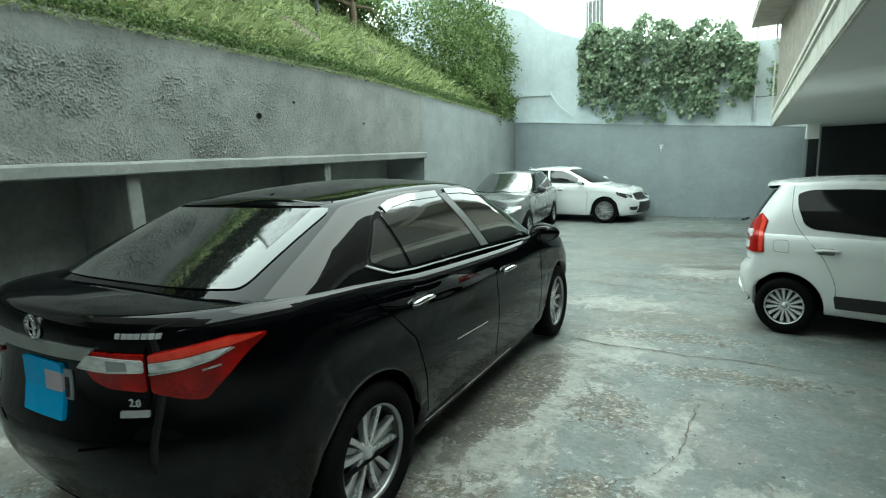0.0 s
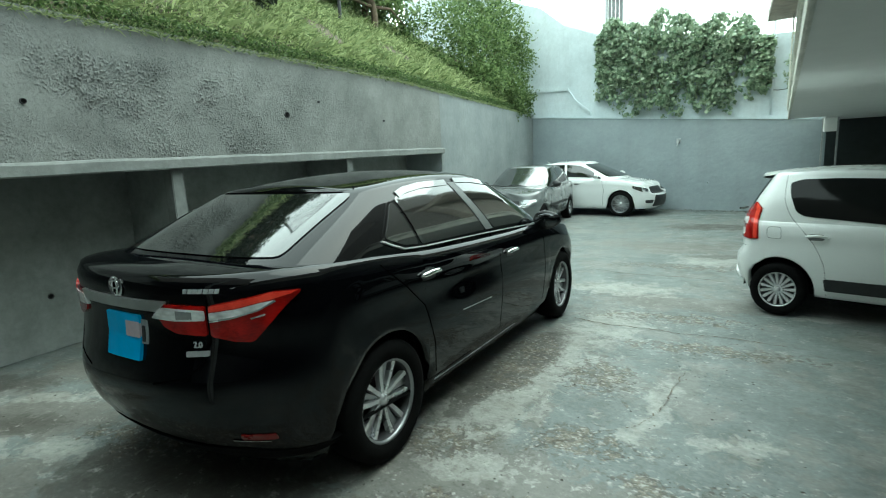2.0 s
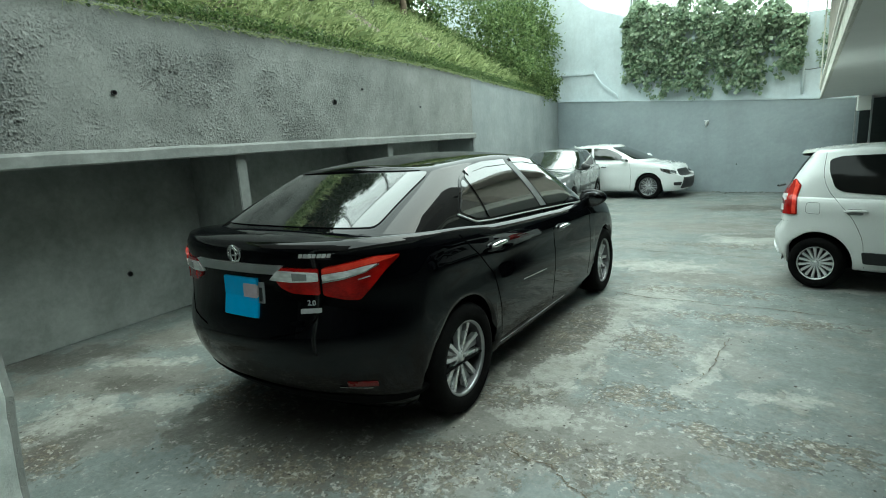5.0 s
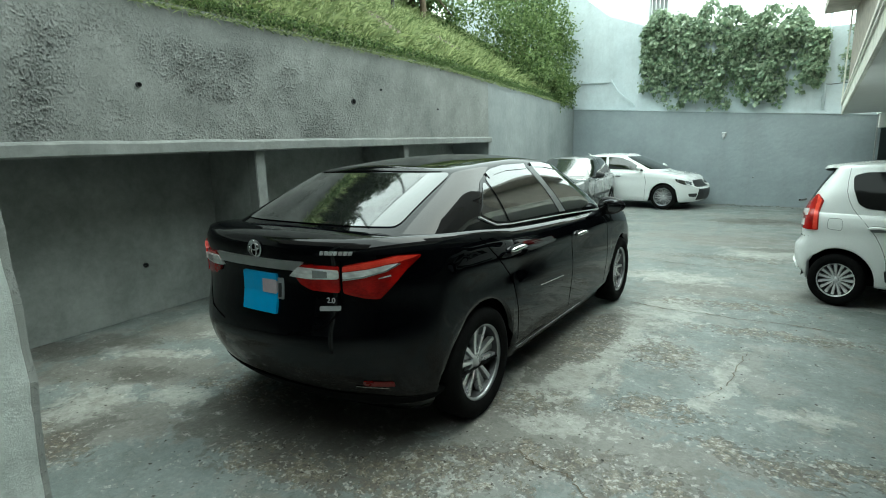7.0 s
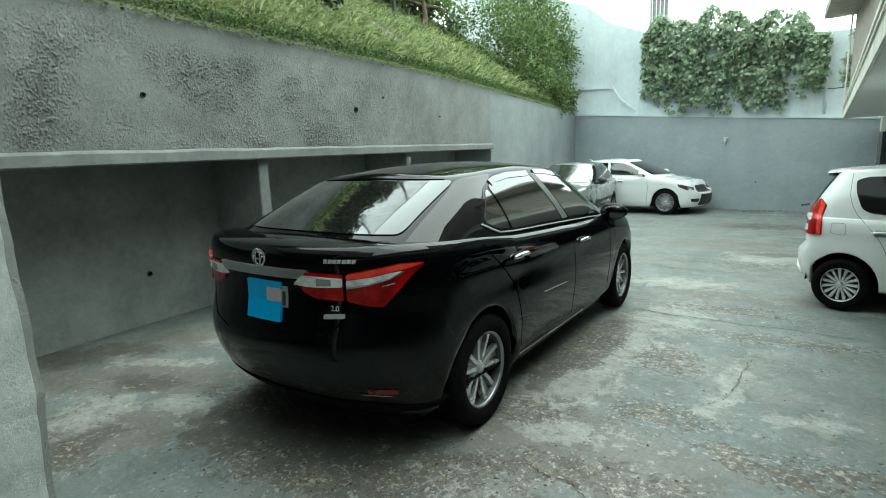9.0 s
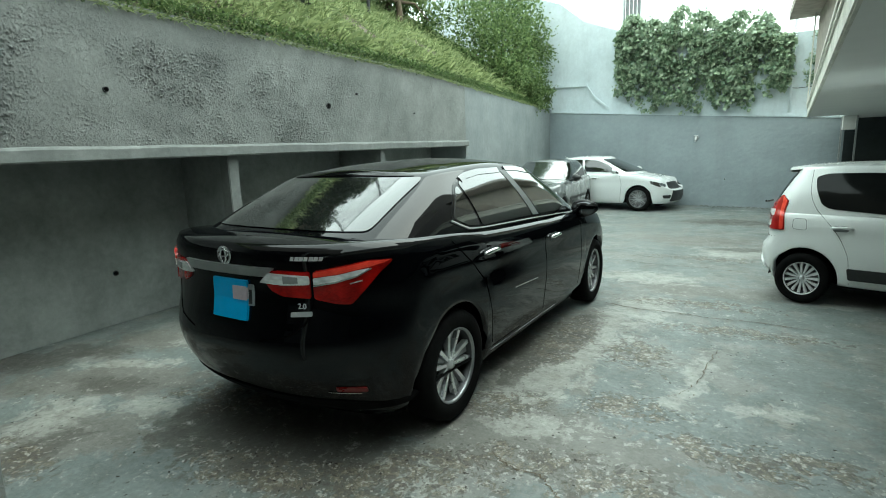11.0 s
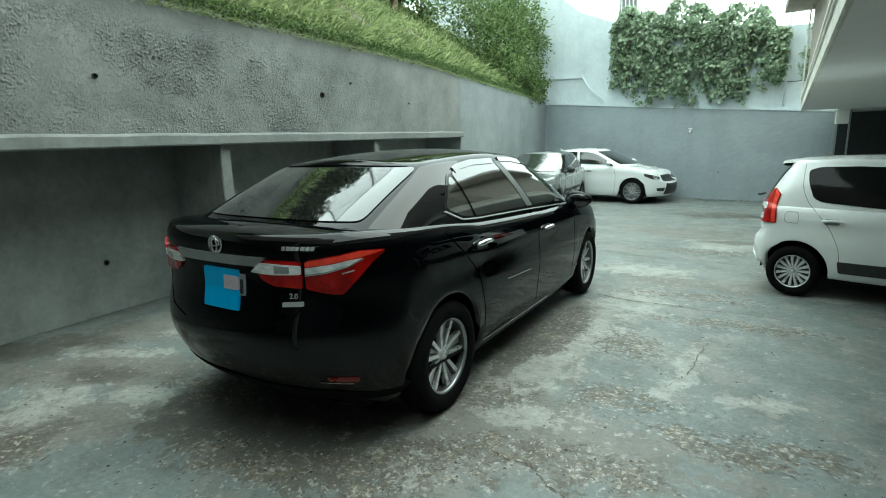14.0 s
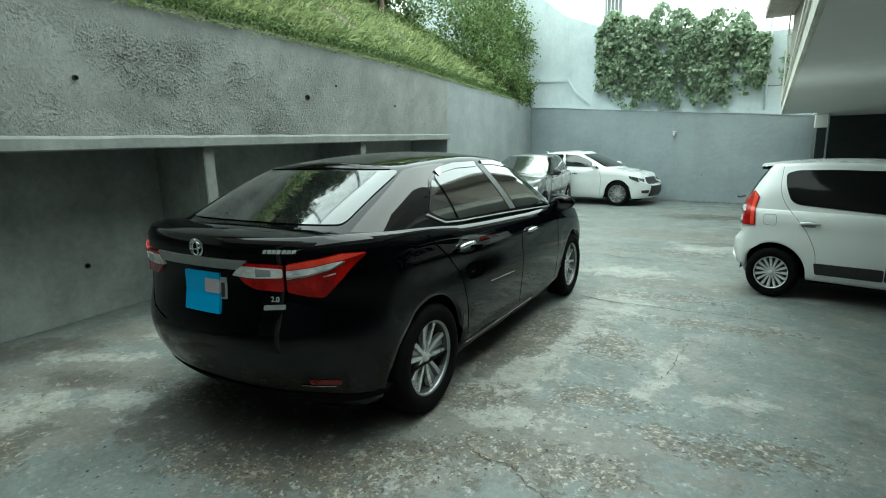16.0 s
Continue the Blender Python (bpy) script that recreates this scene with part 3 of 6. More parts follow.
def wheel(parent, x, y, r, rim, width, style, turn=0.0):
    """Tyre, rim, spokes and disc of one wheel; x > 0: the car's right side."""
    out = 1 if x > 0 else -1
    bm = bmesh.new()
    h = width / 2
    lathe(bm, [(rim * 0.96, -h * 0.8), (rim * 1.03, -h), (r * 0.86, -h * 1.08), (r * 0.965, -h * 0.94), (r * 0.992, -h * 0.7), (r, -h * 0.35), (r, h * 0.35), (r * 0.992, h * 0.7), (r * 0.965, h * 0.94), (r * 0.86, h * 1.08), (rim * 1.03, h), (rim * 0.96, h * 0.8)], steps=56)
    hub = part("wheel", bm, M_RUBBER, parent, "", True)
    hub.matrix_basis = pose(x - out * h, y, r, turn, 0, 0 if out > 0 else 180)
    cover = style == "cover"
    barrel = lathe(bmesh.new(), [(rim * 0.97, -h * 0.85), (rim * 0.90, -h * 0.5), (rim * 0.88, h * 0.4), (rim * 0.945, h * 0.80)], steps=56)
    part("rim_barrel", barrel, M_ALLOY_DARK, hub, "", True)
    lip = lathe(bmesh.new(), [(rim * 0.935, h * 0.78), (rim * 0.955, h * 0.88), (rim * 1.0, h * 0.93), (rim * 1.015, h * 0.86), (rim * 0.985, h * 0.7)], steps=56)
    part("rim_lip", lip, M_COVER if cover else M_LIP, hub, "", True)
    back = lathe(bmesh.new(), [(0.001, 0.0), (rim * 0.62, 0.0), (rim * 0.62, -0.02), (rim * 0.9, -0.03)], steps=40)
    part("brake_disc", back, M_ALLOY_DARK, hub, "dark brake disc")
    face = h * 0.62
    cap = lathe(bmesh.new(), [(0.0005, face + 0.006), (rim * 0.11, face + 0.006), (rim * 0.135, face), (rim * 0.2, face - 0.012), (rim * 0.25, face - 0.02), (rim * 0.26, face - 0.06)], steps=32)
    part("hub_cap", cap, M_ALLOY if style != "cover" else M_COVER, hub, "", True)
    spokes = {"twin": 15, "mesh": 20, "cover": 15, "plain": 8}[style]
    for k in range(spokes):
        if style == "twin":
            lean = (-1, 0, 1)[k % 3]
            a0 = 2 * math.pi * (k // 3) / 5 + 0.27 * lean
            a1 = 2 * math.pi * (k // 3) / 5 + 0.36 * lean
            w0, w1 = (0.034, 0.022) if lean else (0.046, 0.020)
        elif style == "mesh":
            a0 = 2 * math.pi * (k // 2) / 10 + (0.22 if k % 2 else -0.22)
            a1 = 2 * math.pi * (k // 2) / 10 + (0.04 if k % 2 else -0.04)
            w0, w1 = 0.016, 0.018
        else:
            a0 = a1 = 2 * math.pi * k / spokes
            w0, w1 = (0.038, 0.018) if style == "cover" else (0.05, 0.04)
        bm = bmesh.new()
        r0, r1 = rim * 0.965, rim * 0.17
        q0 = Vector((0, math.cos(a0), math.sin(a0)))
        q1 = Vector((0, math.cos(a1), math.sin(a1)))
        t0, t1 = Vector((0, -q0.z, q0.y)), Vector((0, -q1.z, q1.y))
        X = Vector((1, 0, 0))
        deep = 0.03
        sunk = 0.016 if style == "twin" and k % 3 == 1 else 0.0
        ring = []
        for q, rr, tt, w, x0 in ((q0, r0, t0, w0, face + 0.004), ((q0 * 0.5 + q1 * 0.5).normalized(), (r0 + r1) / 2, (t0 + t1).normalized(), (w0 + w1) / 2, face - 0.004), (q1, r1, t1, w1, face - 0.008)):
            c = q * rr
            x0 -= sunk
            ring.append([bm.verts.new(c + tt * w / 2 + X * (x0 - deep)), bm.verts.new(c + tt * w / 2 * 0.82 + X * x0), bm.verts.new(c - tt * w / 2 * 0.82 + X * x0), bm.verts.new(c - tt * w / 2 + X * (x0 - deep))])
        for p, q in zip(ring, ring[1:]):
            for j in range(3):
                bm.faces.new((p[j], p[j + 1], q[j + 1], q[j]))
        bmesh.ops.recalc_face_normals(bm, faces=bm.faces)
        part("spoke", bm, M_COVER if style == "cover" else M_LIP if sunk else M_ALLOY, hub)
    return hub


def well(parent, s, y):
    """Dark liner of both wheel arches on one axle."""
    r = s["arch"] + 0.01
    for side in (1, -1):
        bm = bmesh.new()
        arc = [(y + r * math.cos(math.pi * k / 16), s["hub"] + r * math.sin(math.pi * k / 16)) for k in range(17)]
        arc = [(y + r, 0.27)] + arc + [(y - r, 0.27)]
        x0, x1 = side * (s["w"] - 0.085), side * (s["w"] - 0.34)
        a = [bm.verts.new((x0, p, q)) for p, q in arc]
        b = [bm.verts.new((x1, p, q)) for p, q in arc]
        for i in range(len(arc) - 1):
            bm.faces.new((a[i], a[i + 1], b[i + 1], b[i]))
        bm.faces.new(b)
        part("wheel_well", bm, M_WELL, parent, "black wheel arch liner")


def car_base(spec, label, at, paint, category="car"):
    car = thing(spec["name"], label, category, at, "parked cars")
    bm = car_shell(spec)
    bvh = BVHTree.FromBMesh(bm)
    body = part("body", bm, paint, car, "", True)
    under = boxed((-spec["w"] + 0.30, spec["yr"] + 0.36, 0.19), (spec["w"] - 0.30, spec["yf"] - 0.45, 0.36), 0.03)
    for side in (1, -1):
        part("sill", boxed((side * (spec["w"] - 0.2) - 0.11, spec["arch"] + 0.03, 0.2), (side * (spec["w"] - 0.2) + 0.11, spec["base"] - spec["arch"] - 0.03, 0.3), 0.02), M_WELL, car)
    part("underbody", under, M_WELL, car, "dark underbody")
    for y in (0.0, spec["base"]):
        well(car, spec, y)
        for side in (1, -1):
            wheel(car, side * spec["track"], y, spec["hub"], spec["rim"], 0.2, spec["style"], spec.get("turn", 0) + 17 * y * side)
    return car, bvh


def door_mirror(parent, at, side, paint):
    """A rounded door mirror on a short foot, its glass set into the rear face."""
    bm = bmesh.new()
    bmesh.ops.create_uvsphere(bm, u_segments=20, v_segments=12, radius=1.0)
    for v in bm.verts:
        x, y, z = v.co
        y = y * (0.085 if y > 0 else 0.03)
        v.co = (x * 0.115, y + 0.02 * side * x, z * 0.078 * (1 - 0.22 * side * x))
    bmesh.ops.translate(bm, verts=bm.verts, vec=at)
    mirror = part("door_mirror", bm, paint, parent, "", True)
    bm = bmesh.new()
    bmesh.ops.create_uvsphere(bm, u_segments=20, v_segments=8, radius=1.0)
    for v in bm.verts:
        v.co = (at[0] + v.co.x * 0.09, at[1] - 0.026 + v.co.y * 0.012 + 0.016 * side * v.co.x, at[2] + v.co.z * 0.058)
    part("mirror_glass", bm, M_MIRROR, mirror, "mirror glass", True)
    stalk = tube(bmesh.new(), [(at[0] - side * 0.04, at[1] + 0.03, at[2] - 0.03), (at[0] - side * 0.11, at[1] + 0.05, at[2] - 0.05), (at[0] - side * 0.17, at[1] + 0.06, at[2] - 0.06)], [0.03, 0.026, 0.03])
    part("stalk", stalk, M_TRIM, mirror, "", True)
    return mirror


def door_handle(parent, bvh, side, y, z, mat, length=0.2, cup_mat=None):
    """A bow handle over a shallow cup."""
    view = "right" if side > 0 else "left"
    cup = patch(bvh, rounded([(side * (y - length * 0.42), z - 0.035), (side * (y + length * 0.32), z - 0.035), (side * (y + length * 0.32), z + 0.025), (side * (y - length * 0.42), z + 0.025)], 0.03), view, 0.001, 0.04)
    handle = part("door_handle", cup, cup_mat or M_TRIM, parent, "door handle")
    pts = []
    for k in range(9):
        t = k / 8
        yy = y - length / 2 + length * t
        hit, n, _, _ = bvh.ray_cast(Vector((side * 3, yy, z + 0.012 * math.sin(math.pi * t))), Vector((-side, 0, 0)))
        pts.append(hit + Vector((side * (0.008 + 0.028 * math.sin(math.pi * t) ** 0.6), 0, 0)))
    part("handle_grip", tube(bmesh.new(), pts, [0.008] + [0.014] * 7 + [0.008], 8), mat, handle, "", True)
    return handle


def seam(parent, bvh, pts, view, width=0.006, name="panel_gap", mat=None, lift=0.0012, top=False):
    return part(name, patch(bvh, ribbon(pts, width), view, lift, 0.08, 0.006, top), mat or M_GAP, parent)

# ---- the place ----
def wx(y, off=0.0):
    """x of the left wall's face at y; off: metres behind the face."""
    return -2.05 - 0.12 * y - off


def by(x, off=0.0):
    """y of the back wall's face at x; off: metres behind the face."""
    return 13.1 - 0.15 * x + off


def lintel_z(y):
    return 1.535 + 0.023 * y


def wall_top(y):
    return 2.74 + 0.03 * min(y, 5.0)


NICHE_END, CORNER = 6.72, 13.65

# ground
bm = bmesh.new()
grid_surface(bm, lambda i, j: (-60 + 130 * i / 40, -60 + 130 * j / 40, -0.004 + (0.0 if abs(-60 + 130 * i / 40) < 9 else -0.02)), 41, 41)
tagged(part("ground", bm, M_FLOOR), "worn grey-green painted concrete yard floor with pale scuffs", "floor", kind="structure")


def prism(bm, corners, z0, z1):
    """An upright block over plan corners; z0, z1: one height or one for each corner."""
    n = len(corners)
    z0 = z0 if isinstance(z0, (list, tuple)) else [z0] * n
    z1 = z1 if isinstance(z1, (list, tuple)) else [z1] * n
    lo = [bm.verts.new((x, y, z)) for (x, y), z in zip(corners, z0)]
    hi = [bm.verts.new((x, y, z)) for (x, y), z in zip(corners, z1)]
    bm.faces.new(lo[::-1])
    bm.faces.new(hi)
    for i in range(n):
        j = (i + 1) % n
        bm.faces.new((lo[i], lo[j], hi[j], hi[i]))
    bmesh.ops.recalc_face_normals(bm, faces=bm.faces)
    return bm


# left retaining wall: rough upper face over the niches
bm = bmesh.new()
NU, NV = 1500, 190


def rough_face(i, j):
    y = -1.6 + (NICHE_END + 1.6) * (i / (NU - 1)) ** 1.25
    lo, hi = lintel_z(y) + 0.105, wall_top(y)
    z = lo + (hi - lo) * j / (NV - 1)
    p = Vector((y, z, 0.0))
    fade = 1.0 if y < 1.8 else max(0.12, 1.0 - (y - 1.8) / 2.6)
    v = j / (NV - 1)
    band = max(0.0, min(1.0, (0.86 + 0.08 * noise.noise((y * 1.1, 0, 9)) - v) / 0.14))
    grip = noise.noise(p * 1.3 + Vector((3, 1, 7))) + 0.7 * noise.noise(p * 3.4) + 0.45 * noise.noise(p * 8.0)
    patchy = fade * band * max(0.10, min(1.0, 0.66 + 1.2 * grip))
    crumb = max(0.0, noise.noise(p * 58.0) - 0.16) + 0.7 * max(0.0, noise.noise(p * 96.0 + Vector((5, 2, 0))) - 0.1) + 0.8 * max(0.0, noise.noise(p * 34.0 + Vector((1, 7, 2))) - 0.30)
    trowel = noise.noise((y * 1.2 + z * 2.0, z * 5.0, 3.0)) + 0.6 * noise.noise((y * 4.0 - z * 3.0, z * 9.0, 5.0))
    d = 0.010 * noise.noise(p * 1.4) + 0.004 * trowel * fade + patchy * (0.004 * noise.noise(p * 9.0) + 0.028 * crumb) + 0.0015 * noise.noise(p * 30.0)
    edge = min(1.0, (j + 1) / 4, (NV - j) / 4)
    return (wx(y) + d * edge, y, z)


grid_surface(bm, rough_face, NU, NV)
w = tagged(part("wall_west_upper", bm, M_ROUGH, None, "", True), "rough unpainted cement render on a retaining wall", "wall", kind="structure")
bm = bmesh.new()
for a, b in ((-8.0, NICHE_END),):
    prism(bm, [(wx(a, 0.02), a), (wx(b, 0.02), b), (wx(b, 0.95), b), (wx(a, 0.95), a)], [lintel_z(a) + 0.01, lintel_z(b) + 0.01, lintel_z(b) + 0.01, lintel_z(a) + 0.01], [wall_top(a) - 0.005, wall_top(b) - 0.005, wall_top(b) - 0.005, wall_top(a) - 0.005])
tagged(part("wall_west_core", bm, M_INNER), "grey cement wall over the niches", "wall", kind="structure")
bm = bmesh.new()
NL = 160


def ledge_point(i, j):
    y = -8 + (NICHE_END + 0.05 + 8) * i / (NL - 1)
    z = lintel_z(y)
    wob = 0.006 * noise.noise((y * 2.0, 0, 0)) + 0.003 * noise.noise((y * 9, 2, 0))
    ring = [(0.0, 0.014), (-0.045, 0.008), (-0.055, 0.02), (-0.055, 0.095), (-0.042, 0.112), (0.03, 0.125)]
    o, h = ring[j]
    return (wx(y, o) + wob, y, z + h + wob * (0.3 if j < 3 else 1))


grid_surface(bm, ledge_point, NL, 6)
ledge = part("ledge_west", bm, M_LEDGE)
tagged(ledge, "pale cement lintel ledge under the rough wall", "ledge", kind="structure")
bm = bmesh.new()
prism(bm, [(wx(-8, 0.85), -8), (wx(NICHE_END, 0.85), NICHE_END), (wx(NICHE_END, 1.2), NICHE_END), (wx(-8, 1.2), -8)], 0.0, 2.2)
tagged(part("wall_niche_back", bm, M_INNER), "grey cement wall at the back of the niches", "wall", kind="structure")
for y0, y1 in ((0.82, 0.95), (3.58, 3.72)):
    post = thing("niche_post", "pale grey cement post under the lintel", "post", pose(wx(y0, 0.1), y0, 0), "niche posts")
    k = wx(y0, 0.1)
    bm = prism(bmesh.new(), [(wx(y0, 0.02) - k, 0), (wx(y1, 0.02) - k, y1 - y0), (wx(y1, 0.16) - k, y1 - y0), (wx(y0, 0.16) - k, 0)], 0.0, lintel_z(y0) + 0.012)
    bmesh.ops.bevel(bm, geom=bm.edges[:], offset=0.008, segments=2, affect="EDGES")
    part("shaft", bm, M_LEDGE, post)
    bm = prism(bmesh.new(), [(wx(y0, 0.155) - k, 0.02), (wx(y1, 0.155) - k, y1 - y0 - 0.02), (wx(y1, 0.86) - k, y1 - y0 - 0.02), (wx(y0, 0.86) - k, 0.02)], 0.0, lintel_z(y0) + 0.012)
    part("partition", bm, M_INNER, post, "grey partition behind the post")

# left wall beyond the niches
bm = bmesh.new()


def far_face(i, j):
    y = NICHE_END + (CORNER + 0.3 - NICHE_END) * i / 119
    z = wall_top(y) * j / 39
    return (wx(y) + 0.008 * noise.noise((y * 1.5, z * 1.5, 4)) + 0.003 * noise.noise((y * 14, z * 14, 1)), y, z)


grid_surface(bm, far_face, 120, 40)
a, b = NICHE_END, CORNER + 0.3
prism(bm, [(wx(a, 0.02), a), (wx(b, 0.02), b), (wx(b, 0.95), b), (wx(a, 0.95), a)], 0.0, [wall_top(a) - 0.005, wall_top(b) - 0.005, wall_top(b) - 0.005, wall_top(a) - 0.005])
tagged(part("wall_west_far", bm, M_FAR), "blue-grey painted retaining wall", "wall", kind="structure")

# back wall: lower part with a thin ledge, paler wall above it
def band_z(x):
    return 2.77 - 0.092 * (x + 3.7)


bm = bmesh.new()


def back_face(i, j):
    x = -3.9 + 7.6 * i / 119
    z = band_z(x) * j / 39
    return (x, by(x) - 0.008 * noise.noise((x * 1.2, z * 1.2, 9)) - 0.003 * noise.noise((x * 12, z * 12, 5)), z)


grid_surface(bm, back_face, 120, 40)
prism(bm, [(-3.9, by(-3.9, 0.02)), (3.7, by(3.7, 0.02)), (3.7, by(3.7, 0.5)), (-3.9, by(-3.9, 0.5))], 0.0, [band_z(-3.9) - 0.004, band_z(3.7) - 0.004, band_z(3.7) - 0.004, band_z(-3.9) - 0.004])
tagged(part("wall_north", bm, M_RENDER), "blue-grey painted cement back wall", "wall", kind="structure")
bm = bmesh.new()
prism(bm, [(-3.9, by(-3.9, -0.03)), (3.7, by(3.7, -0.03)), (3.7, by(3.7, 0.3)), (-3.9, by(-3.9, 0.3))], [band_z(-3.9), band_z(3.7), band_z(3.7), band_z(-3.9)], [band_z(-3.9) + 0.04, band_z(3.7) + 0.04, band_z(3.7) + 0.04, band_z(-3.9) + 0.04])
bmesh.ops.bevel(bm, geom=bm.edges[:], offset=0.012, segments=2, affect="EDGES")
tagged(part("ledge_north", bm, M_UPPER), "thin pale ledge along the back wall", "ledge", kind="structure")
bm = bmesh.new()
TOPS = [(-9.0, 8.2), (-3.42, 6.0), (-2.65, 5.35), (-1.48, 4.85), (2.4, 4.15), (3.71, 4.07)]
for (xa, za), (xb, zb) in zip(TOPS, TOPS[1:]):
    prism(bm, [(xa, by(xa, 0.12)), (xb, by(xb, 0.12)), (xb, by(xb, 0.4)), (xa, by(xa, 0.4))], 1.8, [za, zb, zb, za])
bmesh.ops.remove_doubles(bm, verts=bm.verts, dist=1e-4)
tagged(part("wall_north_upper", bm, M_UPPER), "pale blue-grey upper boundary wall with a stepped top", "wall", kind="structure")
bm = bmesh.new()
MOULD = [(-4.2, 3.66), (-2.53, 3.56), (-2.3, 3.2), (-1.81, 2.80)]
for (xa, za), (xb, zb) in zip(MOULD, MOULD[1:]):
    prism(bm, [(xa, by(xa, 0.06)), (xb, by(xb, 0.06)), (xb, by(xb, 0.16)), (xa, by(xa, 0.16))], [za - 0.09, zb - 0.09, zb - 0.09, za - 0.09], [za, zb, zb, za])
tagged(part("trim_north", bm, M_UPPER), "raised cement moulding on the upper wall", "moulding", kind="structure")

# overhanging upper floor on the right
SX0, SX1 = 2.60, 2.96
bm = bmesh.new()
prism(bm, [(SX0 - 0.33, -9.5), (SX1, 11.6), (12, 11.6), (12, -9.5)], 2.115, 2.30)
prism(bm, [(3.6, 11.602), (3.6, 13.5), (12, 13.5), (12, 11.602)], 2.115, 2.30)
tagged(part("ceiling_overhang", bm, M_SOFFIT), "white painted soffit of the overhanging upper floor", "ceiling", kind="structure")
bm = bmesh.new()
prism(bm, [(SX0 - 0.36, -9.5), (SX1 - 0.03, 11.63), (SX1 + 0.002, 11.63), (SX0 - 0.328, -9.5)], 2.10, 2.34)
bmesh.ops.bevel(bm, geom=bm.edges[:], offset=0.01, segments=2, affect="EDGES")
prism(bm, [(SX0 - 0.385, -9.5), (SX1 - 0.055, 11.63), (SX1 - 0.02, 11.63), (SX0 - 0.35, -9.5)], 2.315, 2.36)
prism(bm, [(SX0 - 0.375, -9.5), (SX1 - 0.045, 11.63), (SX1 - 0.02, 11.63), (SX0 - 0.35, -9.5)], 2.275, 2.300)
tagged(part("trim_fascia", bm, M_FASCIA), "cream fascia along the edge of the overhang", "fascia", kind="structure")
bm = bmesh.new()
prism(bm, [(SX0 + 0.55, 6.5), (2.98, 11.45), (12, 11.45), (12, 6.5)], 2.30, 4.17)
tagged(part("wall_east_upper_far", bm, M_HAZED_FACADE), "upper facade above the end of the overhang, haze put into its beige", "facade", kind="structure")
bm = bmesh.new()
prism(bm, [(SX0 + 0.75, -9.5), (SX0 + 0.75, 6.4), (12, 6.4), (12, -9.5)], 2.30, 4.9)
# tower added out of view, so the sedan's rear pillar mirrors something dark
prism(bm, [(SX0 + 0.8, 5.2), (SX0 + 0.8, 8.6), (12, 8.6), (12, 5.2)], 4.91, 10.5)
tagged(part("wall_east_upper", bm, M_BROWN), "brown upper facade above the overhang, with an unseen tower added to darken reflections", "facade", kind="structure")
# garage depth: the shade is in the wall colour
bm = bmesh.new()
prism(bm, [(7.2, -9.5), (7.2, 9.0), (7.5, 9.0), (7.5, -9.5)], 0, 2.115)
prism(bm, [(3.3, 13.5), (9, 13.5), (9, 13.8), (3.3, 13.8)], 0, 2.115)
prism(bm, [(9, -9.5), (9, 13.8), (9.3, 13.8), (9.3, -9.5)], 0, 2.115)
tagged(part("wall_east", bm, M_UNLIT_DEPTH), "wall deep under the overhang, shade put into its near-black colour", "wall", kind="structure")

# white pillar near the camera's stand, and a plain wall that closes the yard
bm = bmesh.new()


def pillar_point(i, j):
    ring = [(0.47, -1.90), (0.455, -1.875), (0.43, -1.868), (0.42, -1.866), (0.42, -3.2), (0.44, -3.2), (0.47, -3.17), (0.47, -1.90)]
    x, y = ring[j]
    z = 3.4 * i / 60
    k = 0.014 * noise.noise((x * 3, y * 3, z * 2.2)) + 0.005 * noise.noise((x * 11, y * 11, z * 11))
    return (x + k, y + k, z)


grid_surface(bm, lambda i, j: pillar_point(i, j + 3), 61, 5)
tagged(part("wall_pillar", bm, M_WHITE_WALL), "rough whitewashed side of a thin wall", "wall", kind="structure")
# end kept dark by colour, so the glossy bumper mirrors less of it
bm = grid_surface(bmesh.new(), pillar_point, 61, 4)
tagged(part("wall_pillar_end", bm, M_ROUGH), "end of the whitewashed wall, darkened in colour to dim its reflection", "wall", kind="structure")
# unseen closing wall; its white is added to brighten the tail's chrome and lamps
bm = bmesh.new()
prism(bm, [(-5, -9.2), (12, -9.2), (12, -9.5), (-5, -9.5)], 0, 2.7)
prism(bm, [(wx(-8, 1.2), -9.5), (wx(-8, 0.9), -9.5), (wx(-8, 0.9), -8), (wx(-8, 1.2), -8)], 0, 2.7)
tagged(part("wall_south", bm, M_HOUSE), "plain unseen wall that closes the yard, white to brighten the chrome", "wall", kind="structure")
# added out of view: blocks the southern sky and darkens the sedan's tail
bm = bmesh.new()
prism(bm, [(-5, -9.5), (-5, -2.3), (0.3, -2.3), (0.3, -9.5)], 2.45, 2.75)
prism(bm, [(-5, -9.5), (-5, -2.45), (0.3, -2.45), (0.3, -9.5)], 2.75, 7.0)
prism(bm, [(0.3, -9.5), (0.3, -3.3), (2.2, -3.3), (2.2, -9.5)], 2.45, 7.0)
tagged(part("ceiling_south_blocker", bm, M_BROWN), "unseen slab and block added to keep sky light off the tail and floor", "ceiling", kind="structure")

# bank of soil above the left wall
bm = bmesh.new()


def bank(i, j):
    y = -9 + 24.0 * i / 60
    o = 0.05 + 7.0 * j / 24
    z = wall_top(y) - 0.03 + 0.8 * o ** 0.9 + 0.12 * noise.noise((o, y, 0))
    return (wx(y, o), y, z) if j else (wx(y, 0.03), y, wall_top(y) - 0.6)


grid_surface(bm, bank, 61, 25)
tagged(part("ground_bank", bm, M_SOIL), "soil bank above the retaining wall", "bank", kind="structure")

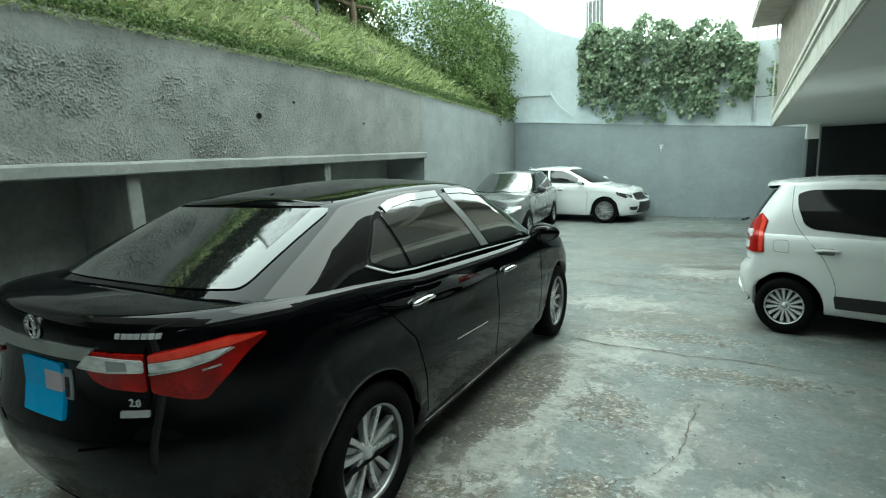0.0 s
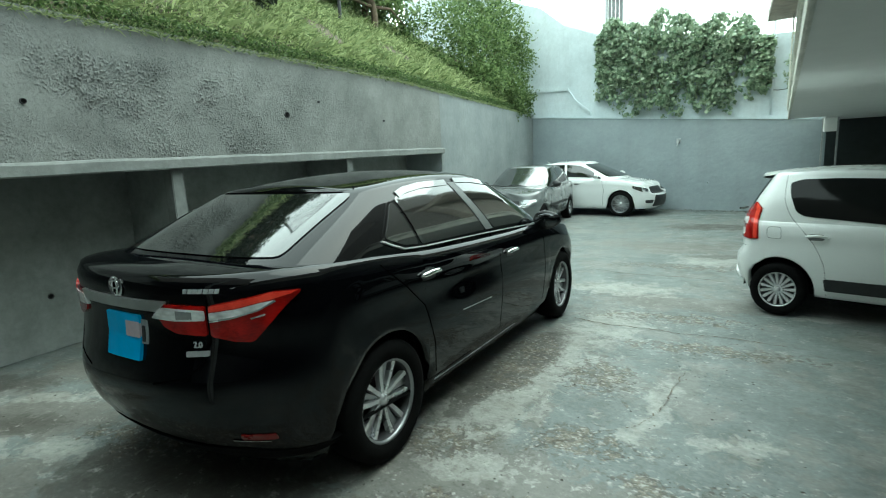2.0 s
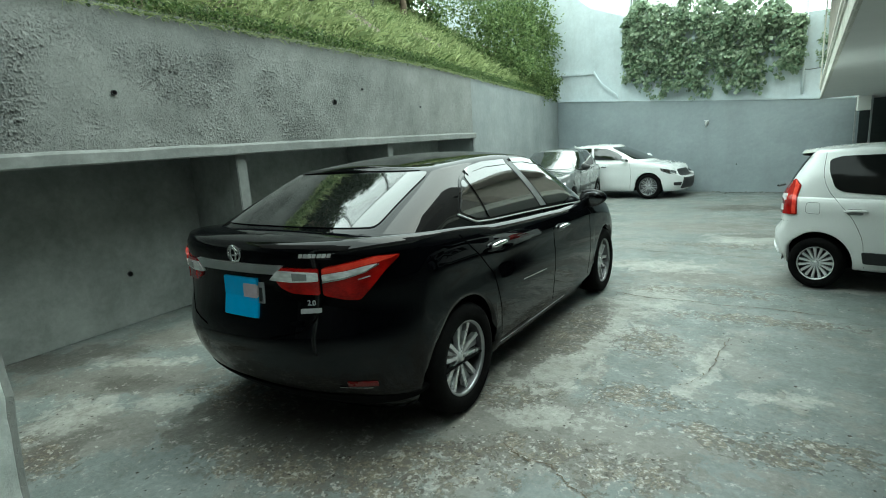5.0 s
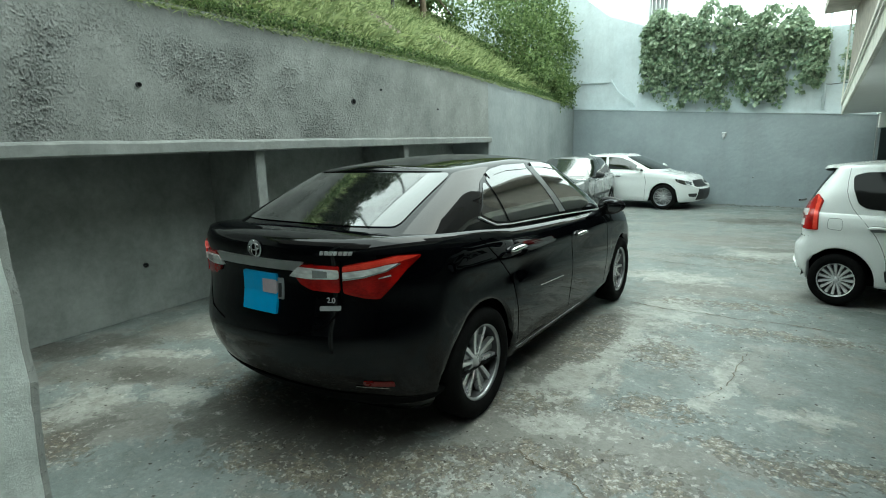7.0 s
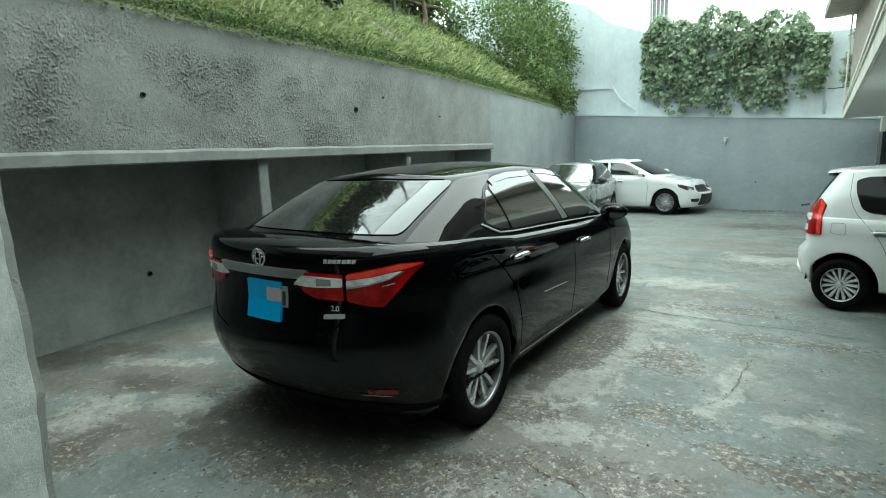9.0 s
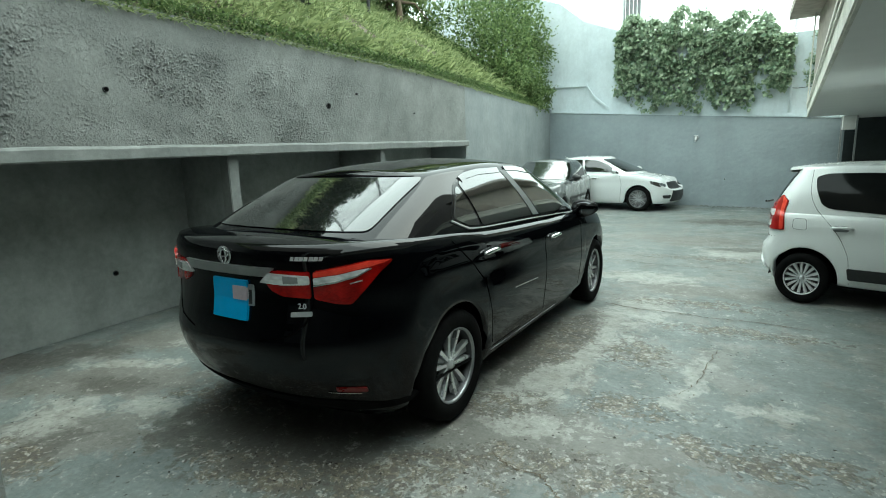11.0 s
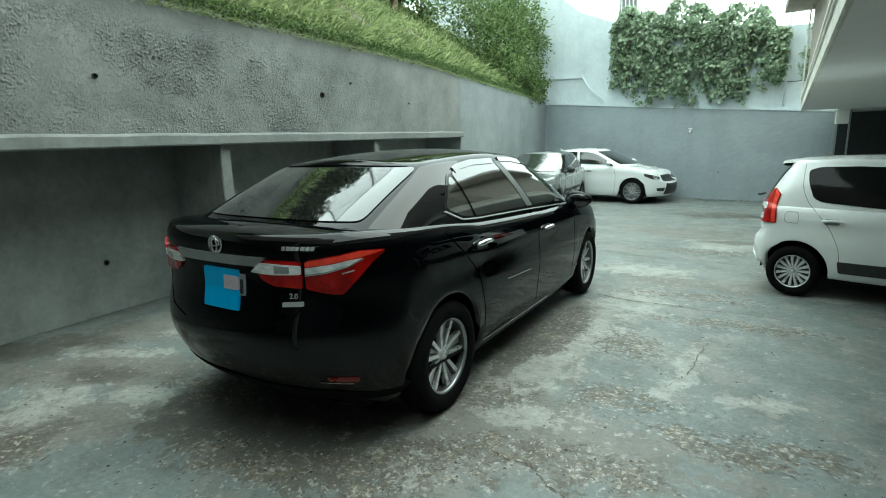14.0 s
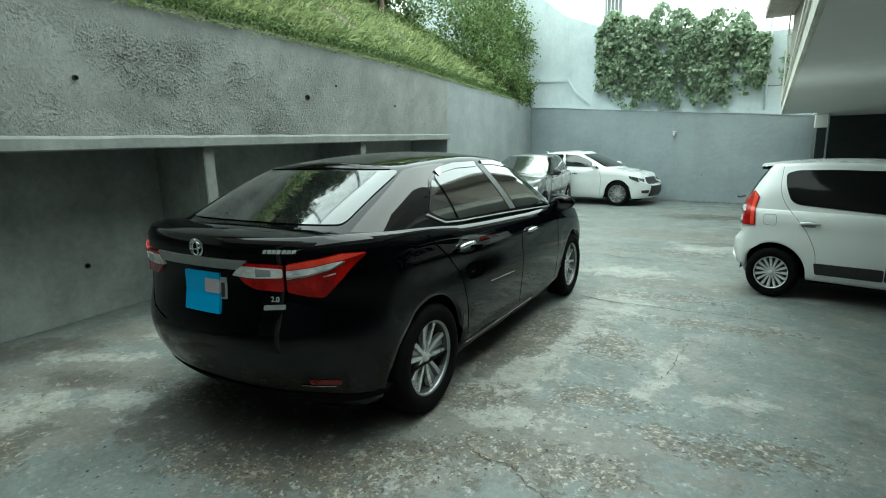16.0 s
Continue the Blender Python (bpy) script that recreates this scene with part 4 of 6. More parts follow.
# ---- the cars ----
SEDAN = dict(name="sedan_car", yr=-0.865, yf=3.66, w=0.884, lr=0.66, lf=0.95, nr=2.5, nf=2.5, bow=0.035, base=2.70, track=0.862, hub=0.32, arch=0.365, rim=0.216, style="twin", turn=8,
             shoulder=[(-0.9, 1.098), (-0.5, 1.095), (0.0, 1.068), (0.5, 1.02), (1.5, 0.975), (2.3, 0.955), (3.0, 0.85), (3.66, 0.68)],
             sill=[(-0.9, 0.26), (-0.5, 0.21), (0, 0.2), (2.7, 0.19), (3.66, 0.2)], zref=1.04,
             side=[(0.18, 0.075), (0.28, 0.03), (0.42, 0.012), (0.6, 0.0), (0.78, 0.008), (0.9, 0.004), (0.98, 0.018), (1.04, 0.04)],
             rear=[(0.2, 0.25), (0.3, 0.135), (0.42, 0.05), (0.55, 0.006), (0.66, 0.012), (0.76, 0.038), (0.88, 0.052), (0.97, 0.046), (1.015, 0.046), (1.03, 0.052), (1.04, 0.066)],
             front=[(0.18, 0.14), (0.35, 0.02), (0.5, 0.0), (0.65, 0.05), (0.8, 0.2), (1.04, 0.45)],
             deck=[(-0.9, 1.112), (-0.5, 1.112), (0.0, 1.06), (2.2, 1.0), (2.5, 0.985), (3.0, 0.90), (3.4, 0.78)],
             cabin=dict(b0=-0.62, b1=2.72, wb=0.825, lb0=0.64, lb1=0.75, t0=0.10, t1=1.68, wt=0.60, lt0=0.38, lt1=0.3, n0=3.7, n1=2.6, bulge=0.03,
                        belt=[(-0.6, 1.06), (-0.2, 1.02), (0.5, 0.97), (1.8, 0.94), (2.55, 0.94)],
                        edge=[(0.1, 1.375), (0.6, 1.415), (1.1, 1.425), (1.68, 1.385)], roof=[(0.1, 1.41), (0.6, 1.462), (1.1, 1.478), (1.68, 1.44)]))


def black_sedan():
    s = SEDAN
    car, bvh = car_base(s, "glossy black four-door sedan with tinted windows parked on the yard", pose(0.03, 0, 0), M_BLACK_PAINT)
    # glass
    part("rear_window", patch(bvh, rounded([(-0.61, 1.125), (0.61, 1.125), (0.56, 1.368), (-0.55, 1.368)], 0.03), "rear", 0.006, 0.03), M_TINT, car, "dark tinted rear window", True)
    part("windscreen", patch(bvh, rounded([(-0.66, 1.02), (0.66, 1.02), (0.52, 1.37), (-0.52, 1.37)], 0.05), "front", 0.006, 0.03), M_TINT, car, "dark tinted windscreen", True)
    for side in (1, -1):
        view = "right" if side > 0 else "left"
        f = lambda pts: [(side * y, z) for y, z in pts]
        frame_poly = [(0.10, 1.128), (0.26, 1.07), (0.45, 1.045), (1.2, 1.02), (2.26, 0.98), (2.32, 0.995), (1.95, 1.22), (1.66, 1.345), (1.2, 1.39), (0.65, 1.386), (0.44, 1.362), (0.30, 1.31)]
        frame_ = part("window_frame", patch(bvh, rounded(f(frame_poly), 0.03), view, 0.003, 0.03), M_BLACK_PAINT, car, "black window surround", True)
        for name, poly in (("quarter_glass", [(0.135, 1.135), (0.27, 1.082), (0.41, 1.066), (0.345, 1.305), (0.31, 1.295)]),
                           ("rear_door_glass", [(0.44, 1.062), (1.22, 1.04), (1.0, 1.375), (0.66, 1.378), (0.46, 1.355), (0.375, 1.318)]),
                           ("front_door_glass", [(1.36, 1.038), (2.22, 1.0), (1.92, 1.205), (1.64, 1.325), (1.25, 1.375), (1.10, 1.378)])):
            part(name, patch(bvh, rounded(f(poly), 0.02), view, 0.007, 0.03), M_TINT, frame_, "dark tinted side glass", True)
        part("chrome_strip", patch(bvh, ribbon(f([(0.10, 1.125), (0.18, 1.093), (0.27, 1.062), (0.45, 1.047), (1.2, 1.018), (2.26, 0.968)]), 0.008), view, 0.011, 0.03), M_COVER, car, "bright chrome window strip")
        part("wind_deflector", patch(bvh, ribbon(f([(0.42, 1.338), (0.50, 1.358), (0.68, 1.376), (0.99, 1.378)]), 0.035), view, 0.012, 0.05), M_TINT, car, "smoked plastic wind deflector", True)
        part("wind_deflector", patch(bvh, ribbon(f([(1.10, 1.385), (1.3, 1.378), (1.64, 1.333), (1.93, 1.205)]), 0.032), view, 0.012, 0.05), M_TINT, car, "smoked plastic wind deflector", True)
        part("door_pillar", patch(bvh, f([(1.237, 1.038), (1.343, 1.034), (1.093, 1.377), (1.013, 1.374)]), view, 0.009, 0.05), M_PILLAR, car, "satin grey pillar between the doors", True)
        door_handle(car, bvh, side, 0.40, 0.91, M_CHROME)
        door_handle(car, bvh, side, 1.50, 0.85, M_CHROME)
        seam(car, bvh, f([(0.0, 1.03), (0.04, 0.99), (0.18, 0.88), (0.34, 0.74), (0.42, 0.5), (0.45, 0.24)]), view)
        seam(car, bvh, f([(1.29, 1.01), (1.33, 0.7), (1.30, 0.24)]), view)
        seam(car, bvh, f([(2.1, 1.0), (2.2, 0.8), (2.2, 0.5), (2.16, 0.24)]), view)
        part("side_moulding", patch(bvh, ribbon(f([(0.74, 0.605), (1.14, 0.588)]), 0.006), view, 0.003, 0.06), M_CHROME, car, "thin chrome strip on the rear door", True)
        part("sill_strip", patch(bvh, ribbon(f([(0.44, 0.262), (1.0, 0.258), (1.6, 0.254)]), 0.003), view, 0.004, 0.03), M_METAL, car, "thin bright sill edge")
        # tail lamp round the corner
        a = 40
        corner = lambda pts: [(side * u, z) for u, z in pts]
        lamp = part("tail_lamp", patch(bvh, corner(rounded([(-0.05, 0.985), (0.06, 1.003), (0.20, 1.026), (0.315, 1.020), (0.24, 0.955), (0.165, 0.875), (0.115, 0.826), (0.05, 0.832), (-0.05, 0.855)], 0.015)), side * a, 0.012, 0.03), M_RED_DEEP, car, "red tail lamp wrapped round the corner", True)
        part("lamp_lens", patch(bvh, corner(rounded([(-0.048, 0.955), (0.06, 0.968), (0.15, 0.985), (0.205, 0.992), (0.15, 0.963), (0.05, 0.938), (-0.048, 0.924)], 0.006)), side * a, 0.016, 0.03), M_LENS_CELL, lamp, "clear faceted lamp lens", True)
        part("lamp_trim", patch(bvh, corner(ribbon([(-0.048, 0.920), (0.05, 0.934), (0.15, 0.960), (0.21, 0.990)], 0.006)), side * a, 0.019, 0.04), M_CHROME, lamp, "chrome lamp trim")
        part("lamp_top", patch(bvh, corner(rounded([(-0.047, 0.981), (0.06, 0.999), (0.20, 1.022), (0.30, 1.018), (0.20, 0.997), (0.06, 0.972), (-0.047, 0.958)], 0.005)), side * a, 0.0155, 0.03), M_RED_LED, lamp, "bright red upper lamp strip", True)
        # highlight on the lamp, drawn as a bright metal sliver
        part("lamp_glint", patch(bvh, corner(ribbon([(0.115, 0.925), (0.17, 0.937)], 0.005)), side * a, 0.0165, 0.04), M_ALLOY, lamp, "thin bright strip drawn as a glint in the lamp")
        inner = part("tail_lamp", patch(bvh, corner(rounded([(-0.265, 0.985), (-0.066, 0.982), (-0.066, 0.856), (-0.20, 0.862), (-0.255, 0.888), (-0.29, 0.94)], 0.012)), side * a, 0.010, 0.03), M_RED_DEEP, car, "red tail lamp on the boot lid", True)
        part("lamp_lens", patch(bvh, corner(rounded([(-0.31, 0.925), (-0.262, 0.972), (-0.067, 0.964), (-0.067, 0.924), (-0.20, 0.918)], 0.008)), side * a, 0.014, 0.03), M_LENS_CELL, inner, "clear faceted lamp lens", True)
        part("lamp_cell", patch(bvh, corner([(-0.19, 0.961), (-0.12, 0.958), (-0.12, 0.930), (-0.19, 0.926)]), side * a, 0.016, 0.03, 0.004), M_LENS, inner, "grey reflector cell behind the lens")
        part("bumper_reflector", patch(bvh, rounded([(side * 0.60, 0.420), (side * 0.715, 0.408), (side * 0.715, 0.382), (side * 0.60, 0.394)], 0.008), "rear", 0.006, 0.04), M_RED_DARK, car, "dark red bumper reflector")
        part("reflector_trim", patch(bvh, ribbon([(side * 0.56, 0.388), (side * 0.69, 0.374)], 0.004), "rear", 0.005, 0.05), M_CHROME, car, "thin chrome trim")
        seam(car, bvh, [(side * u, z) for u, z in [(-0.06, 1.07), (-0.058, 0.99), (-0.06, 0.83), (-0.10, 0.74), (-0.18, 0.68), (-0.34, 0.64)]], side * a, 0.008)
        door_mirror(car, (side * 0.915, 2.16, 1.0), side, M_BLACK_PAINT)
    # tail
    # added strip that keeps the bumper's lower edge dark where floor light catches it
    part("bumper_edge_cover", patch(bvh, rounded([(-0.86, 0.285), (-0.6, 0.33), (0.6, 0.33), (0.86, 0.285), (0.80, 0.268), (-0.80, 0.268)], 0.012), "rear", 0.006, 0.04, 0.03), M_EDGE_COVER, car, "matt black strip added to hide the bright edge under the bumper", True)
    part("chrome_bar", patch(bvh, rounded([(-0.33, 0.997), (0.355, 0.996), (0.305, 0.952), (-0.28, 0.950)], 0.012), "rear", 0.014, 0.04), M_BAR, car, "chrome bar over the number plate", True)
    badge = lathe(bmesh.new(), [(0.040, 0.0), (0.047, 0.006), (0.054, 0.0)], steps=36)
    for rx, rz, cz in ((0.020, 0.046, 0.0), (0.040, 0.020, 0.012)):
        pts = [(0.003, rx * math.cos(2 * math.pi * k / 20), cz + rz * math.sin(2 * math.pi * k / 20)) for k in range(21)]
        tube(badge, pts, 0.0055, 6)
    hit, n, _, _ = bvh.ray_cast(Vector((0.03, -4, 1.04)), Vector((0, 1, 0)))
    bmesh.ops.transform(badge, matrix=Matrix.Translation(hit + n * 0.004) @ pose(0, 0, 0, 0, 0, -90) @ Matrix.Diagonal((1, 1, 0.85, 1)), verts=badge.verts)
    part("emblem", badge, M_CHROME, car, "chrome oval emblem", True)
    plate = part("number_plate", patch(bvh, rounded([(-0.07, 0.905), (0.217, 0.905), (0.217, 0.80), (-0.07, 0.80)], 0.004), "rear", 0.006, 0.1, 0.012), M_GREY_PLATE, car, "grey number plate")
    part("plate_cover", patch(bvh, rounded([(-0.075, 0.925), (0.18, 0.925), (0.18, 0.725), (-0.075, 0.725)], 0.006), "rear", 0.013, 0.1, 0.008), M_BLUE, plate, "blue rectangle over the number plate")
    part("plate_patch", patch(bvh, rounded([(0.08, 0.895), (0.18, 0.895), (0.18, 0.825), (0.08, 0.825)], 0.006), "rear", 0.016, 0.1, 0.006), M_PINK, plate, "pale patch over the number plate")
    part("plate_bar", patch(bvh, [(0.188, 0.88), (0.205, 0.88), (0.205, 0.81), (0.188, 0.81)], "rear", 0.0105, 0.1, 0.003), M_TRIM, plate, "dark bar on the plate")
    text_bar(car, bvh, 0.515, 1.042, 0.15, 0.018, 7)
    part("badge", patch(bvh, rounded([(0.43, 0.788), (0.53, 0.795), (0.53, 0.772), (0.43, 0.765)], 0.005), "rear", 0.006, 0.05, 0.006), M_ALLOY, car, "small chrome badge")
    font = bpy.data.curves.new("badge_text", "FONT")
    font.body, font.size, font.extrude = "2.0", 0.036, 0.003
    shape = bpy.data.objects.new("badge_text", font)
    scene.collection.objects.link(shape)
    bpy.context.view_layer.update()
    me = bpy.data.meshes.new_from_object(shape)
    bpy.data.objects.remove(shape)
    hit, n, _, _ = bvh.ray_cast(Vector((0.50, -4, 0.82)), Vector((0, 1, 0)))
    me.transform(Matrix.Translation(hit + n * 0.012) @ pose(0, 0, 0, 90, 0, math.degrees(math.atan2(n.x, -n.y))) @ Matrix.Translation((-0.035, -0.012, 0)))
    me.materials.append(M_ALLOY)
    numeral = new("engine_badge", me)
    numeral.parent = car
    tagged(numeral, "chrome numerals 2.0 on the boot lid")
    seam(car, bvh, [(-0.5, 1.375), (0, 1.385), (0.5, 1.375)], "rear", 0.008)
    return car


def text_bar(car, bvh, x, z, width, height, n):
    """A row of small slanted chrome bars in place of a model name."""
    u = width / n
    for k in range(n):
        x0 = x - width / 2 + u * k
        w = u * (0.82 if k % 3 else 0.7)
        piece = [(x0, z - height / 2), (x0 + w, z - height / 2), (x0 + w + 0.005, z + height / 2), (x0 + 0.005, z + height / 2)]
        part("badge", patch(bvh, piece, "rear", 0.005, 0.05, 0.004), M_COVER, car, "chrome badge stroke")


HATCH = dict(name="hatchback_car", yr=-0.52, yf=3.40, w=0.865, lr=0.36, lf=0.85, nr=3.2, nf=2.6, bow=0.035, base=2.59, track=0.86, hub=0.274, arch=0.34, rim=0.180, style="cover",
             shoulder=[(-0.62, 0.98), (0, 0.97), (1.0, 0.95), (2.2, 0.93), (2.8, 0.86), (3.4, 0.68)],
             sill=[(-0.62, 0.25), (-0.3, 0.235), (0, 0.235), (2.6, 0.22), (3.4, 0.22)], zref=0.98,
             side=[(0.2, 0.07), (0.3, 0.03), (0.45, 0.008), (0.6, 0.0), (0.75, 0.008), (0.85, 0.01), (0.93, 0.025), (0.98, 0.05)],
             rear=[(0.25, 0.14), (0.35, 0.04), (0.5, 0.0), (0.62, 0.01), (0.66, 0.05), (0.8, 0.06), (0.98, 0.09)],
             front=[(0.18, 0.14), (0.35, 0.02), (0.5, 0.0), (0.65, 0.05), (0.8, 0.2), (0.98, 0.4)],
             deck=[(-0.62, 1.0), (2.2, 0.98), (2.8, 0.92), (3.1, 0.82)],
             cabin=dict(b0=-0.47, b1=2.45, wb=0.80, lb0=0.35, lb1=0.7, t0=-0.20, t1=1.55, wt=0.585, lt0=0.22, lt1=0.32, n0=3.0, n1=2.6, bulge=0.04,
                        belt=[(-0.54, 0.93), (2.45, 0.90)],
                        edge=[(-0.22, 1.44), (0.3, 1.458), (0.9, 1.44), (1.55, 1.345)], roof=[(-0.22, 1.475), (0.3, 1.505), (0.9, 1.495), (1.55, 1.40)]))


def white_hatchback():
    s = HATCH
    car, bvh = car_base(s, "white five-door hatchback with tinted windows and black side mouldings", pose(2.79, 4.22, 0, 0, 0, -102) @ Matrix.Diagonal((0.88, 0.81, 0.88, 1)), M_WHITE_PAINT)
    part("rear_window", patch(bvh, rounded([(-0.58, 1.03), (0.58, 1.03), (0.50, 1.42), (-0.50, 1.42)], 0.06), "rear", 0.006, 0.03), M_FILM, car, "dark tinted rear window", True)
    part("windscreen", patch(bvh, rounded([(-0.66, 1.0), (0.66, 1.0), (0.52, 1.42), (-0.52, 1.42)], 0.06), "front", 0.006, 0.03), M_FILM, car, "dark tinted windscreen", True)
    for side in (1, -1):
        view = "right" if side > 0 else "left"
        f = lambda pts: [(side * y, z) for y, z in pts]
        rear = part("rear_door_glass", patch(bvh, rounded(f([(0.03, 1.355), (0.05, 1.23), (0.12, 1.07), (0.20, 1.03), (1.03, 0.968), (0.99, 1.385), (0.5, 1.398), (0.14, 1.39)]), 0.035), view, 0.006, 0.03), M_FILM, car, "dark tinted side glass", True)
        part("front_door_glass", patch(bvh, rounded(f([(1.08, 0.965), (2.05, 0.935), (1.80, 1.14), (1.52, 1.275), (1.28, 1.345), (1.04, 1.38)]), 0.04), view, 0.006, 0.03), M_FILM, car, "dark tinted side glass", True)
        part("door_pillar", patch(bvh, f([(0.995, 1.388), (1.035, 0.970), (1.077, 0.967), (1.037, 1.383)]), view, 0.003, 0.06), M_TRIM, car, "black pillar between the doors")
        part("side_moulding", patch(bvh, rounded(f([(0.41, 0.43), (1.03, 0.43), (1.03, 0.31), (0.43, 0.31)]), 0.02), view, 0.012, 0.08), M_TRIM, car, "black plastic side moulding", True)
        part("side_moulding", patch(bvh, rounded(f([(1.045, 0.43), (2.12, 0.43), (2.12, 0.31), (1.045, 0.31)]), 0.02), view, 0.012, 0.08), M_TRIM, car, "black plastic side moulding", True)
        door_handle(car, bvh, side, 0.335, 0.84, M_WHITE_PAINT, 0.2, M_PILLAR)
        door_handle(car, bvh, side, 1.26, 0.80, M_WHITE_PAINT, 0.2, M_PILLAR)
        seam(car, bvh, f([(-0.01, 1.43), (-0.008, 1.3), (0.0, 1.2), (0.03, 1.11), (0.08, 1.02), (0.16, 0.935), (0.24, 0.85), (0.31, 0.76), (0.36, 0.67), (0.40, 0.58), (0.42, 0.5), (0.44, 0.26)]), view, 0.004)
        seam(car, bvh, f([(1.02, 1.40), (1.055, 0.98), (1.04, 0.25)]), view)
        seam(car, bvh, f([(2.14, 0.95), (2.2, 0.7), (2.16, 0.25)]), view)
        door_mirror(car, (side * 0.94, 2.02, 1.03), side, M_WHITE_PAINT)
        lamp = part("tail_lamp", patch(bvh, rounded(f([(-0.27, 1.16), (-0.20, 1.10), (-0.225, 0.99), (-0.21, 0.79), (-0.445, 0.79), (-0.425, 0.96), (-0.36, 1.09)]), 0.015), view, 0.014, 0.03), M_RED_DEEP, car, "tall red tail lamp", True)
        part("lamp_edge", patch(bvh, rounded(f([(-0.265, 1.145), (-0.215, 1.10), (-0.235, 0.99), (-0.225, 0.80), (-0.262, 0.80), (-0.272, 0.99), (-0.262, 1.08)]), 0.008), view, 0.0165, 0.03), M_RED_LED, lamp, "bright red edge of the lamp", True)
        for y0, z0 in ((-0.375, 0.955), (-0.40, 0.845)):
            part("lamp_lens", patch(bvh, rounded(f([(y0 - 0.035, z0 + 0.03), (y0 + 0.04, z0 + 0.045), (y0 + 0.045, z0 - 0.02), (y0 - 0.035, z0 - 0.035)]), 0.008), view, 0.018, 0.03), M_LENS_CELL, lamp, "clear lamp lens", True)
    door = rounded([(-0.13, 0.92), (0.0, 0.92), (0.01, 0.80), (-0.13, 0.81)], 0.03)
    part("fuel_door", patch(bvh, door, "right", 0.002, 0.05), M_WHITE_PAINT, car, "", True)
    seam(car, bvh, door + [door[0]], "right", 0.004, "panel_gap", M_PILLAR, 0.003)
    for side in (1, -1):
        part("bumper_corner", patch(bvh, [(side * p, z) for p, z in rounded([(-0.10, 0.44), (0.16, 0.40), (0.20, 0.335), (-0.08, 0.33)], 0.02)], side * 45, 0.018, 0.04, 0.03), M_WHITE_PAINT, car, "white bumper lip", True)
        seam(car, bvh, [(side * p, z) for p, z in ((-0.12, 0.70), (0.05, 0.705), (0.22, 0.715))], side * 55, 0.007)
    bm = bmesh.new()
    wedge = [(0.04, 1.482), (-0.12, 1.478), (-0.30, 1.462), (-0.315, 1.448), (-0.30, 1.436), (-0.14, 1.425)]
    grid_surface(bm, lambda i, j: ((0.52 - 0.02 * j / 5) * (i - 6) / 6, wedge[j][0] + 0.05 * abs((i - 6) / 6) ** 3, wedge[j][1] - 0.035 * abs((i - 6) / 6) ** 2.5), 13, 6)
    part("roof_spoiler", bm, M_WHITE_PAINT, car, "white roof spoiler lip", True)
    part("rear_wiper", tube(bmesh.new(), [(0.0, -0.535, 1.04), (0.3, -0.53, 1.05), (0.42, -0.515, 1.065)], 0.012), M_TRIM, car, "black rear wiper")
    return car


LANCER = dict(SEDAN, name="sedan_car", yr=-0.92, yf=3.44, base=2.635, track=0.875, w=0.88, rim=0.235, hub=0.325, style="mesh",
              shoulder=[(-0.92, 1.10), (-0.5, 1.10), (0.0, 1.06), (0.5, 1.02), (1.5, 0.98), (2.3, 0.955), (2.9, 0.885), (3.2, 0.80), (3.44, 0.68)],
              deck=[(-0.92, 1.12), (-0.5, 1.13), (0.0, 1.05), (2.2, 1.0), (2.5, 0.985), (2.9, 0.91), (3.25, 0.80)],
              front=[(0.18, 0.10), (0.3, 0.02), (0.45, 0.0), (0.65, 0.01), (0.8, 0.06), (1.04, 0.2)], lf=0.6,
              cabin=dict(SEDAN["cabin"], b1=2.6, t1=1.55, edge=[(0.1, 1.385), (0.6, 1.425), (1.1, 1.425), (1.55, 1.39)], roof=[(0.1, 1.425), (0.6, 1.48), (1.0, 1.49), (1.55, 1.455)]))


